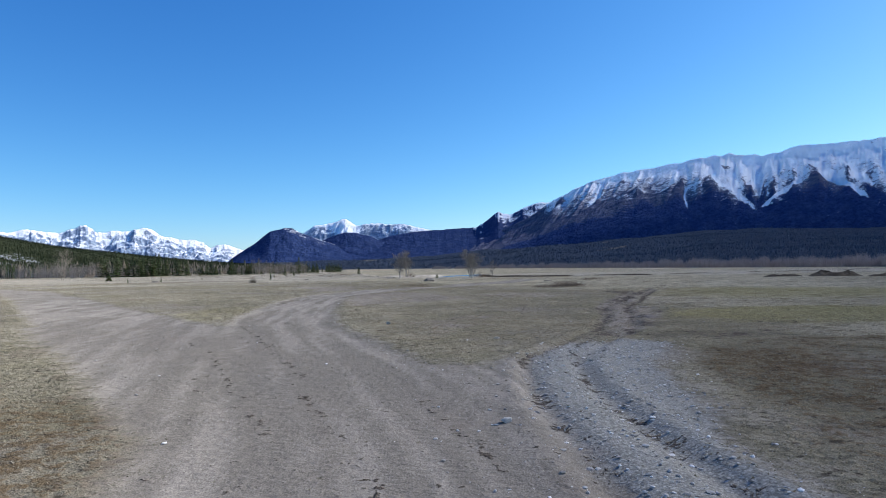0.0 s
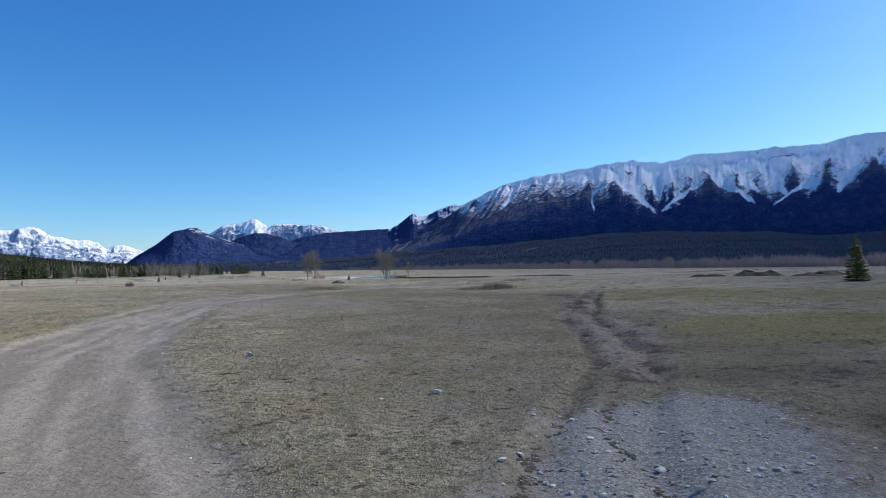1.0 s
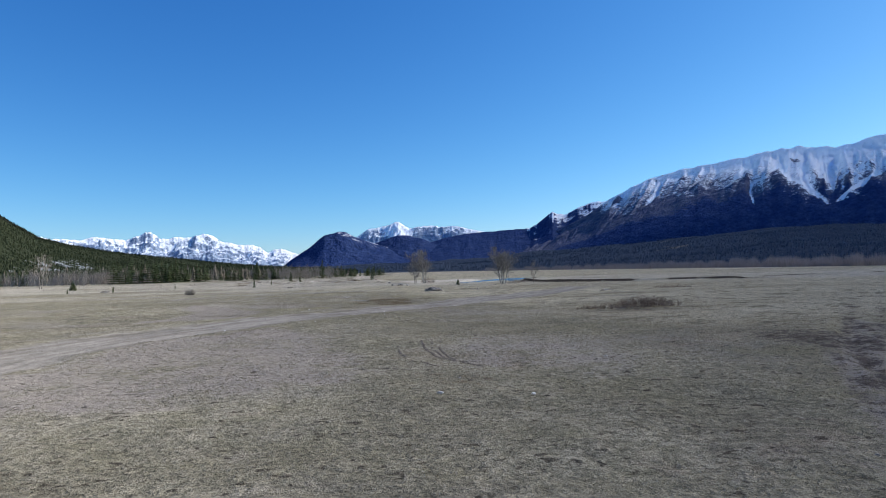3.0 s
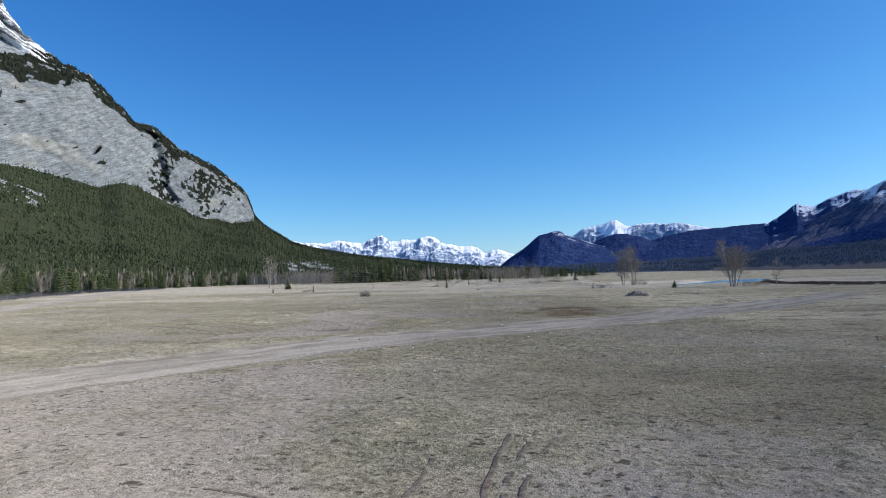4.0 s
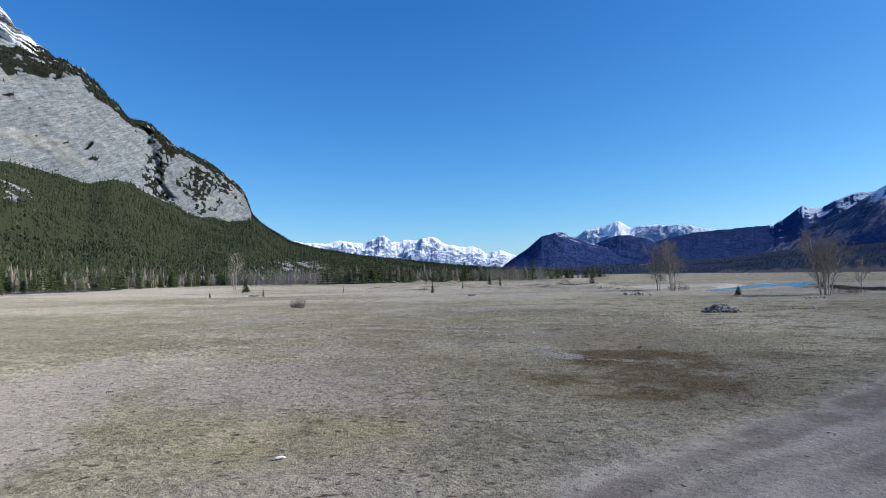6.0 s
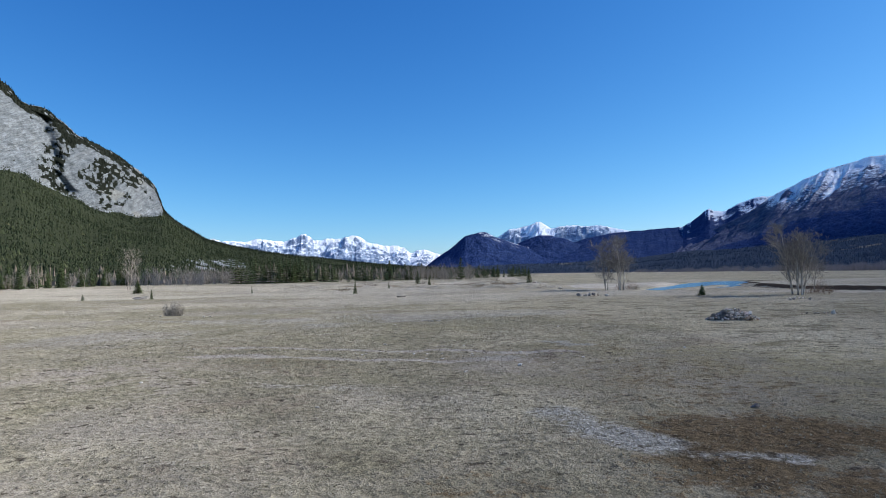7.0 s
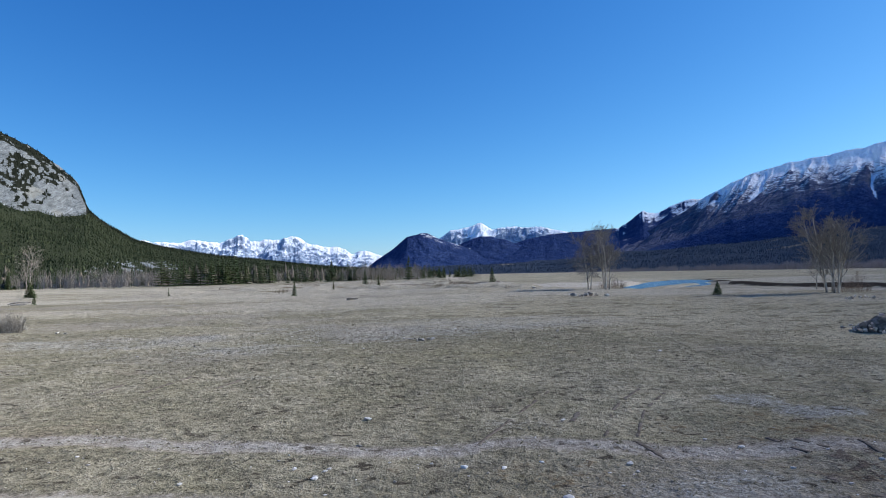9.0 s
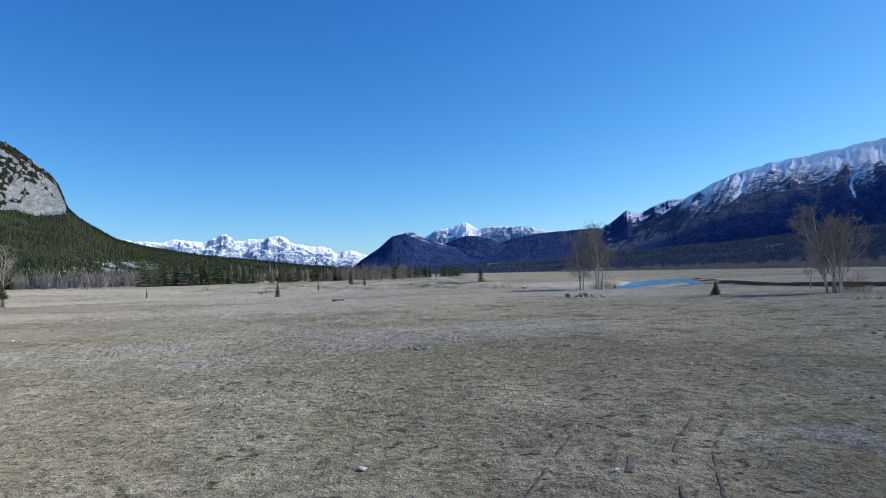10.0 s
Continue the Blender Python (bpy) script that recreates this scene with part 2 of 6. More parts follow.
    grain = M.mix(0.5, fine, M.math("MAXIMUM", M.math("MULTIPLY_ADD", n3, 4.4, -1.2), 0.08))
    col = M.mix(calm, M.mix(0.45, col, M.mix(1.0, col, fine, "MULTIPLY")), M.mix(1.0, col, grain, "MULTIPLY"))
    rise = M.math("ADD", M.math("MULTIPLY", turf, 0.9), M.math("ADD", M.math("MULTIPLY", n3, 0.6), M.math("MULTIPLY", n4, 0.3)))
    rise = M.math("ADD", M.math("MULTIPLY", M.math("MAXIMUM", calm, mmask), rise), M.math("MULTIPLY", M.math("ADD", n3, M.math("MULTIPLY", clod, 1.4)), 0.2))
    M.bump(rise, 0.1, 1.0)
    return M.done(col)


GRASS = [(0.153, 0.141, 0.102), (0.214, 0.198, 0.147), (0.262, 0.243, 0.184), (0.328, 0.306, 0.236)]
MAT_GROUND = ground_material()


def blades_material():
    M = Mat("dry_grass", 1.0, 0.0, 0.8)
    n = M.noise(0.12, 3)
    c = M.colours(M.math("ADD", M.math("MULTIPLY", n, 0.6), M.math("MULTIPLY", M.island(), 0.4)),
                  [(0.2, (0.155, 0.145, 0.108)), (0.5, (0.245, 0.228, 0.176)), (0.8, (0.34, 0.318, 0.252))])
    thin = M.t.nodes.new("ShaderNodeBsdfTranslucent")      # light passes through the dry blades
    both = M.t.nodes.new("ShaderNodeMixShader")
    both.inputs[0].default_value = 0.35
    M.t.links.new(c, thin.inputs["Color"])
    M.t.links.new(M.b.outputs[0], both.inputs[1])
    M.t.links.new(thin.outputs[0], both.inputs[2])
    M.t.links.new(both.outputs[0], M.t.nodes["Material Output"].inputs["Surface"])
    return M.done(c)


def stone_material():
    M = Mat("grey_stone", 0.95, 0.1)
    r = M.random()
    c = M.colours(r, [(0.0, (0.20, 0.185, 0.17)), (0.35, (0.36, 0.345, 0.32)), (0.7, (0.58, 0.56, 0.525)), (0.88, (0.44, 0.33, 0.27)), (1.0, (0.66, 0.635, 0.60))])
    n = M.noise(9, 4, 0.65)
    c = M.mix(1.0, c, M.math("MULTIPLY_ADD", n, 0.9, 0.5), "MULTIPLY")
    M.bump(n, 0.03)
    return M.done(c)


def pale_stone_material():
    M = Mat("pale_stone", 0.9, 0.1)
    n = M.noise(14, 4, 0.6)
    M.bump(n, 0.02)
    return M.done(M.mix(n, (0.48, 0.46, 0.43), (0.70, 0.68, 0.65)))


def pebble_material():
    M = Mat("pebbles", 0.95, 0.1)
    c = M.colours(M.island(), [(0.0, (0.26, 0.25, 0.235)), (0.4, (0.44, 0.43, 0.415)), (0.75, (0.6, 0.59, 0.575)), (1.0, (0.82, 0.81, 0.79))])
    return M.done(M.mix(1.0, c, M.math("MULTIPLY_ADD", M.noise(20), 0.8, 0.55), "MULTIPLY"))


def needles_material():
    M = Mat("spruce_needles", 0.8, 0.1)
    n = M.noise(2.5, 3, 0.6)
    c = M.mix(n, (0.034, 0.053, 0.024), (0.10, 0.132, 0.055))
    c = M.mix(M.math("MULTIPLY", M.random(), 0.5), c, (0.10, 0.112, 0.04))
    c = M.mix(M.math("MULTIPLY", M.island(), 0.4), c, (0.035, 0.06, 0.03))
    return M.done(c)


def forest_material():
    M = Mat("conifer_forest", 1.0, 0.0)
    n = M.noise(0.02, 3)
    i = M.island()
    c = M.colours(M.math("ADD", M.math("MULTIPLY", n, 0.5), M.math("MULTIPLY", i, 0.5)),
                  [(0.2, (0.018, 0.027, 0.017)), (0.5, (0.041, 0.053, 0.031)), (0.75, (0.073, 0.086, 0.045)), (0.95, (0.108, 0.094, 0.060))])
    return M.done(M.mix(1.0, c, M.math("MULTIPLY_ADD", M.noise(0.06, 4, 0.65), 1.5, 0.25), "MULTIPLY"))


def bark_material(name, a, b, scale=6.0):
    M = Mat(name, 0.95, 0.05)
    n = M.noise(scale, 4, 0.65, (1, 1, 0.25))
    M.bump(n, 0.02)
    return M.done(M.mix(M.ramp(n, 0.35, 0.65), a, b))


def mountain_material(name, low, low2, rock, rock2, scale=1.0, drip=0.7):
    """Forest at the foot, rock above, snow where the snow attribute says."""
    M = Mat(name, 1.0, 0.0)
    snow_a, tree_a, rock_a, _ = M.attr("cover")
    n_big, n_mid, n_fine = M.noise(0.004 * scale, 4, 0.6), M.noise(0.02 * scale, 4, 0.6), M.noise(0.08 * scale, 4, 0.65)
    strata = M.noise(0.035 * scale, 5, 0.65, (0.7, 0.7, 1.6), (18, 12, 0), 0.6)
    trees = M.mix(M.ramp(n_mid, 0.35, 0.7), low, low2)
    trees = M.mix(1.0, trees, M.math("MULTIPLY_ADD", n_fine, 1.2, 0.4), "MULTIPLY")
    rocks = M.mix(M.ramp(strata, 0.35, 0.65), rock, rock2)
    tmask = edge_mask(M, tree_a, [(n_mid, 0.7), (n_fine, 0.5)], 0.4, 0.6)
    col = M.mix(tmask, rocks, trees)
    streak = M.noise(0.022 * scale, 5, 0.7, (1.0, 1.0, 0.22))
    n_grit = M.noise(0.25 * scale, 3, 0.7)
    smask = edge_mask(M, snow_a, [(n_mid, 0.35), (n_fine, 1.1), (n_grit, 0.8), (strata, 0.5), (streak, drip)], 0.34, 0.68)
    # a little of the blue skylight is put into the snow colour
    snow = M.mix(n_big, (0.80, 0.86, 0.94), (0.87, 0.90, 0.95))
    col = M.mix(smask, col, snow)
    M.bump(M.math("ADD", M.math("MULTIPLY", streak, 1.6), M.math("ADD", M.math("MULTIPLY", n_mid, 0.6), M.math("MULTIPLY", n_fine, 0.6))), 14.0 / scale, 0.85)
    return M.done(col)


def cliff_material():
    M = Mat("limestone_cliff", 1.0, 0.0)
    snow_a, tree_a, stain_a, high_a = M.attr("cover")
    bed = M.noise(0.07, 7, 0.7, (0.6, 0.22, 2.0), (-22, 0, 0), 0.5)
    bed2 = M.noise(0.17, 6, 0.72, (0.7, 0.25, 1.7), (-20, 0, 0), 0.4)
    bed3 = M.noise(0.4, 5, 0.72, (0.6, 0.16, 2.0), (-24, 0, 0), 0.5)
    mid, fine, crack = M.noise(0.012, 4, 0.6), M.noise(0.45, 4, 0.75), M.noise(0.05, 6, 0.7, None, (0, 0, 0), 1.2)
    rock = M.colours(M.math("ADD", M.math("MULTIPLY", bed, 0.6), M.math("MULTIPLY", mid, 0.4)),
                     [(0.3, (0.14, 0.15, 0.16)), (0.45, (0.19, 0.198, 0.205)), (0.58, (0.23, 0.234, 0.236)), (0.75, (0.305, 0.302, 0.292))])
    rock = M.mix(1.0, rock, M.math("MAXIMUM", M.math("MULTIPLY_ADD", bed2, 2.2, -0.1), 0.2), "MULTIPLY")
    rock = M.mix(1.0, rock, M.math("MULTIPLY_ADD", fine, 1.2, 0.4), "MULTIPLY")
    rock = M.mix(1.0, rock, M.math("MULTIPLY_ADD", M.ramp(bed3, 0.36, 0.56), 0.5, 0.66), "MULTIPLY")
    seam = M.noise(0.2, 5, 0.62, (0.8, 0.3, 1.7), (35, 0, 0), 0.8)
    rock = M.mix(M.math("MULTIPLY", M.ramp(M.math("ABSOLUTE", M.math("SUBTRACT", seam, 0.47)), 0.011, 0.0), 0.45), rock, (0.07, 0.072, 0.075))
    rock = M.mix(M.math("MULTIPLY", edge_mask(M, stain_a, [(mid, 1.2), (bed, 1.0)], 0.55, 0.9), 0.24), rock, (0.42, 0.37, 0.28))
    rock = M.mix(M.math("MULTIPLY", M.ramp(M.math("ABSOLUTE", M.math("SUBTRACT", crack, 0.5)), 0.009, 0.0), 0.5), rock, (0.08, 0.08, 0.08))
    joint = M.noise(0.13, 6, 0.7, (1, 1, 0.7), (0, 0, 0), 1.5)
    rock = M.mix(M.math("MULTIPLY", M.ramp(M.math("ABSOLUTE", M.math("SUBTRACT", joint, 0.52)), 0.012, 0.0), 0.45), rock, (0.075, 0.078, 0.082))
    rock = M.mix(1.0, rock, (1.02, 1.09, 1.13), "MULTIPLY")
    floor = M.mix(fine, M.mix(high_a, (0.024, 0.032, 0.020), (0.014, 0.018, 0.014)), M.mix(high_a, (0.048, 0.055, 0.033), (0.03, 0.033, 0.025)))
    col = M.mix(edge_mask(M, tree_a, [(crack, 0.9), (fine, 0.6)], 0.42, 0.6), rock, floor)
    smask = edge_mask(M, snow_a, [(bed, 1.0), (bed2, 0.9), (fine, 0.35)], 0.46, 0.6)
    col = M.mix(smask, col, (0.84, 0.85, 0.88))
    M.bump(M.math("ADD", M.math("MULTIPLY", joint, 0.7), M.math("ADD", M.math("MULTIPLY", bed3, 0.25), M.math("MULTIPLY", fine, 0.5))), 2.6, 1.0)
    return M.done(col)


def water_material():
    M = Mat("river_water", 0.22, 0.5)
    M.bump(M.noise(1.2, 3, 0.5, (1, 0.5, 1)), 0.03, 0.25)
    return M.done((0.07, 0.11, 0.13))


MAT_BLADES, MAT_STONE, MAT_PALE, MAT_PEBBLE = blades_material(), stone_material(), pale_stone_material(), pebble_material()
MAT_NEEDLES, MAT_FOREST = needles_material(), forest_material()
MAT_BARK = bark_material("spruce_bark", (0.07, 0.055, 0.042), (0.14, 0.115, 0.09))
MAT_POPLAR = bark_material("poplar_bark", (0.2, 0.185, 0.165), (0.5, 0.47, 0.42), 3.0)
MAT_TWIG = bark_material("bare_twigs", (0.15, 0.14, 0.126), (0.29, 0.272, 0.245))
MAT_BIRCH = bark_material("pale_birch_bark", (0.24, 0.20, 0.165), (0.42, 0.38, 0.33))
MAT_BRUSH = bark_material("willow_brush", (0.13, 0.095, 0.075), (0.25, 0.19, 0.155))
MAT_BELT = bark_material("leafless_poplars", (0.26, 0.235, 0.235), (0.40, 0.365, 0.36), 0.3)
MAT_ASPEN = bark_material("brown_aspens", (0.36, 0.31, 0.265), (0.52, 0.46, 0.40), 0.4)
MAT_MUD = bark_material("dark_mud", (0.08, 0.067, 0.055), (0.17, 0.145, 0.12), 8.0)
MAT_RUBBLE = bark_material("rubble", (0.09, 0.08, 0.07), (0.25, 0.23, 0.205), 7.0)
MAT_WOOD = bark_material("bleached_driftwood", (0.30, 0.27, 0.235), (0.52, 0.48, 0.43), 8.0)
MAT_EARTH = bark_material("dug_earth", (0.022, 0.018, 0.015), (0.06, 0.048, 0.04), 2.0)
MAT_CLIFF, MAT_WATER = cliff_material(), water_material()
# distance haze is put into these pale blue rock and forest colours
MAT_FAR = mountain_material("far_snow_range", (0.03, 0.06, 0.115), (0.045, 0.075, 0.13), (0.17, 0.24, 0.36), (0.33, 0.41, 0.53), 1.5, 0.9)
# navy of the far slopes is aerial haze painted into the base colours
MAT_RIGHT = mountain_material("haze_blue_mountain", (0.026, 0.048, 0.135), (0.042, 0.068, 0.160), (0.060, 0.076, 0.145), (0.13, 0.14, 0.195), 1.0, 0.75)

# ---- ground ----
ROAD = [(-5.5, -40, 7), (-6.2, 6, 7), (-8.5, 22, 6.5), (-10.6, 33, 5.2), (-10.9, 45, 5.6), (-10.6, 55, 5.6), (-9.7, 63, 5.0), (-8.4, 68, 5.0), (-6.2, 73, 4.9),
        (-2.9, 78.6, 4.9), (2.2, 84, 5.8), (6.2, 90, 6.0), (11, 96.5, 6.2), (16.3, 104, 6.0), (24, 116.5, 5), (31, 128, 4.5), (42, 147, 4)]
ROAD_LEFT = [(-8, 14, 7), (-14, 27, 8), (-21.5, 40, 7), (-32, 60, 6.5), (-52, 97, 6), (-70, 118, 6), (-105, 165, 6), (-135, 206, 6), (-170, 262, 6)]
TWO_TRACK = [(-3.7, 0), (-3.05, 9.7), (-2.4, 13.5), (-1, 19.6), (2.6, 24.6), (4.6, 27), (7.8, 33.5), (11, 41.5), (15.5, 48), (21.5, 59), (30, 70), (39.5, 82), (52, 96)]
SHORE = [(-60, 900), (-40, 600), (-22, 330), (-8, 226), (4, 196), (14, 184), (24, 173), (34, 167), (48, 161), (72, 153), (112, 148), (200, 152), (700, 230)]
RIVER = [(17, 203, 5), (20, 206, 10), (28, 222, 15), (38, 246, 18), (48, 272, 18), (55, 292, 8)]
CHANNEL = [(41, 226, 4), (41, 208, 4.5), (45, 195, 4.5), (54, 186, 4.5), (72, 179, 4.5), (120, 173, 5), (260, 187, 6), (700, 290, 8)]


# bare ground where the tracks part, and the gravel spread inside it
FORK = [(-9, -30), (-8.6, 5), (-8.8, 8.9), (-9.8, 11.4), (-12.4, 16.7), (-19.4, 27.5), (-24, 36), (-19, 38.5), (-16.4, 35.6), (-13.4, 34.3), (-8.7, 33), (-7.8, 25.5), (-6, 19.9), (-3.5, 18.9),
        (-1.7, 20.4), (0.2, 22.8), (3.4, 23.2), (4.6, 22), (1.7, 17.3), (0.4, 13.2), (-1.2, 9.6), (-1.3, 7.5), (-0.6, -30)]
GRAVEL = [(-2.0, 20.2), (0.1, 22.9), (3.4, 23.5), (4.9, 22.3), (1.8, 17.3), (0.5, 13.2), (-1.1, 9.6), (-1.2, 7.5), (-0.8, -20), (-4.4, -20), (-4.3, 8), (-3.9, 12), (-3.3, 16)]
BROWN_SIDE = [(-0.8, 6), (-0.5, 9.2), (0.9, 12.8), (2.2, 17), (4.9, 21.4), (9, 23.5), (20, 23), (22, 12), (16, 2), (4, 0)]
CHURN = [(2.2, 24.6), (4.6, 28.8), (5.6, 32), (7.3, 36), (8.6, 39.5), (11.8, 46.3), (18.2, 57.4), (27.4, 68.4), (27.8, 64.5), (19, 53), (13.6, 43.5), (14, 40.3), (11.5, 34.6), (7.6, 28.5), (4.4, 24.4)]
BARE = [(-6.8, 46), (-4.6, 51), (0, 53), (3.6, 55), (4.6, 58.5), (2.6, 64), (1.4, 67.5), (-1.6, 73), (-4, 71), (-7, 65), (-7.8, 56)]
MOTTLED = [(-12.5, 79.5), (-6.5, 81), (-5.4, 84.5), (-5.8, 88), (-8.2, 91.5), (-11, 96.5), (-15, 100), (-14, 94), (-11, 88)]
STONY = [(-26, 129), (-18.4, 131), (-15.7, 134.5), (-8.9, 139), (-0.2, 140.5), (2.6, 134.5), (-3.7, 128.6), (-9.3, 126), (-12.7, 121.8), (-15, 125), (-24, 126.5)]
CAM_ROUTE = [(-6, -20), (-5, 8), (0, 25), (6, 45), (7, 62), (2, 85), (-4, 108), (-5, 117)]          # the camera's route, off which the ground is painted brighter
WHEELS = [[(-4.0, 2), (-3.9, 8), (-3.5, 9.8), (-3.15, 13.4), (-2.5, 17), (-1.6, 20.4), (0.3, 22.6), (3.3, 27)], [(-2.5, 2), (-2.4, 7.7), (-2.05, 10.4), (-1.55, 14.4), (-0.6, 18), (0.4, 21.4), (2.2, 24), (4.9, 26.8)],
          [(-8.3, 15.6), (-7.5, 12.5), (-6.7, 8.5), (-6.6, 2)], [(-5.9, 19.3), (-5.5, 12.4), (-5.0, 10.1), (-4.9, 2)], [(-12, 24), (-9.8, 16), (-8, 10)], [(-12.6, 35), (-10.4, 26), (-8.4, 18)]]


CUT_BANK = [(96, 187), (150, 202), (240, 238), (420, 300)]
CUT_BANK_NEAR = [(47.5, 250), (44.8, 232), (43.8, 220), (44.2, 209), (47, 198.5), (52.5, 191), (64, 185), (84, 181)]


def rounded(pts, times=2):
    """A polyline with its corners cut, so that it bends smoothly."""
    for _ in range(times):
        out = [pts[0]]
        for p, q in zip(pts[:-1], pts[1:]):
            out += [tuple(0.75 * u + 0.25 * v for u, v in zip(p, q)), tuple(0.25 * u + 0.75 * v for u, v in zip(p, q))]
        pts = out + [pts[-1]]
    return pts


ROAD, ROAD_LEFT, TWO_TRACK, RIVER, CHANNEL = rounded(ROAD), rounded(ROAD_LEFT), rounded(TWO_TRACK), rounded(RIVER), rounded(CHANNEL)
WHEELS = [rounded(line) for line in WHEELS]


def width_at(pts, where):
    return np.interp(where, np.arange(len(pts)), [p[2] for p in pts])


def below_shore(x, y):
    """Over 0 on the river flats, under 0 on the meadow, in metres from the terrace edge."""
    d, w = line_dist(x, y, SHORE)
    ey = np.interp(x, [p[0] for p in SHORE], [p[1] for p in SHORE])
    return np.where((y > ey) & (x > -60), d, -d)


def ground_z(x, y):
    x, y = np.asarray(x, float), np.asarray(y, float)
    near = np.exp(-((x / 500) ** 2 + ((y - 80) / 500) ** 2))
    near = near * (1 - 0.75 * smooth(-1.5, 1.0, inside(x, y, FORK)))
    z = 0.13 * fbm(x / 16, y / 16, 3, 3) + (0.045 * fbm(x / 1.7, y / 1.7, 9, 3) + 0.02 * fbm(x / 0.8, y / 0.8, 14, 2)) * near
    hum = smooth(-75, -45, x) * (1 - smooth(2, 14, x)) * smooth(186, 200, y) * (1 - smooth(330, 400, y))
    ledge = np.clip(fbm(x / 11, y / 8, 21, 4) + 0.05, -0.2, 1)
    z = z + hum * (0.35 * ledge + 0.3 * smooth(0.05, 0.16, ledge) + 0.2 * fbm(x / 3, y / 3, 22, 3))
    s = below_shore(x, y)
    flat = smooth(0, 9, s)
    z = z * (1 - 0.75 * flat) - 0.62 * flat
    dune = np.exp(-(((x - 27) / 8) ** 2 + ((y - 246) / 10) ** 2)) * 0.55 + np.exp(-(((x - 12) / 7) ** 2 + ((y - 236) / 9) ** 2)) * 0.6
    z = z + dune
    for pts in (RIVER, CHANNEL):
        d, w = line_dist(x, y, pts)
        wd = width_at(pts, w) * 0.5
        k = (1 - smooth(wd * 0.7, wd * 1.15, d)) * flat
        z = z * (1 - k) - 1.3 * k
    z = np.maximum(z, -0.7 - 0.9 * smooth(1.2, 3.2, line_dist(x, y, [(23, 209), (31, 224), (38, 236)])[0]))
    cut = np.minimum(line_dist(x, y, CUT_BANK)[0], line_dist(x, y, CUT_BANK_NEAR)[0])
    z = z + 0.5 * np.exp(-((cut / 2.5) ** 2)) * (0.4 + 0.9 * vnoise(x / 14, y / 14, 45))
    d, w = line_dist(x, y, ROAD)
    z = z - 0.07 * (1 - smooth(0.3, 0.62, d / width_at(ROAD, w)))
    d, w = line_dist(x, y, TWO_TRACK)
    z = z - 0.09 * np.exp(-(((d - 0.75) / 0.30) ** 2)) + 0.04 * np.exp(-(((d - 1.3) / 0.25) ** 2))
    churn = smooth(-0.6, 0.6, inside(x, y, CHURN))
    z = z + churn * (0.07 * fbm(x / 0.9, y / 0.9, 24, 2) - 0.05)
    for line in WHEELS[:2]:
        d = line_dist(x, y, line)[0]
        z = z - 0.04 * np.exp(-((d / 0.22) ** 2)) + 0.015 * np.exp(-(((d - 0.42) / 0.2) ** 2))
    return z


def axis(lo, hi, a, b, step, grow):
    core = list(np.arange(a, b, step))
    out, s, p = [], step, b
    while p < hi:
        out.append(p)
        s *= grow
        p += s
    inn, s, p = [], step, a - step
    while p > lo:
        inn.append(p)
        s *= grow
        p -= s
    return np.array([lo] + inn[::-1] + core + out + [hi])


def dirt_at(x, y):
    """The bare tracks, 0 to 1.2."""
    d, w = line_dist(x, y, ROAD)
    road = smooth(-1.3, 0.9, width_at(ROAD, w) * 0.5 - d) * (1 - 0.75 * smooth(110, 150, y))
    d, w = line_dist(x, y, ROAD_LEFT)
    road = np.maximum(road, smooth(-1.0, 0.8, width_at(ROAD_LEFT, w) * 0.5 - d) * 0.95)
    return np.maximum(road, 1.05 * smooth(-1.5, 1.5, inside(x, y, FORK)))


def gravel_at(x, y):
    """The grey gravel spread beside the tracks, 0 to 1."""
    return smooth(-0.8, 1.3, inside(x, y, GRAVEL))


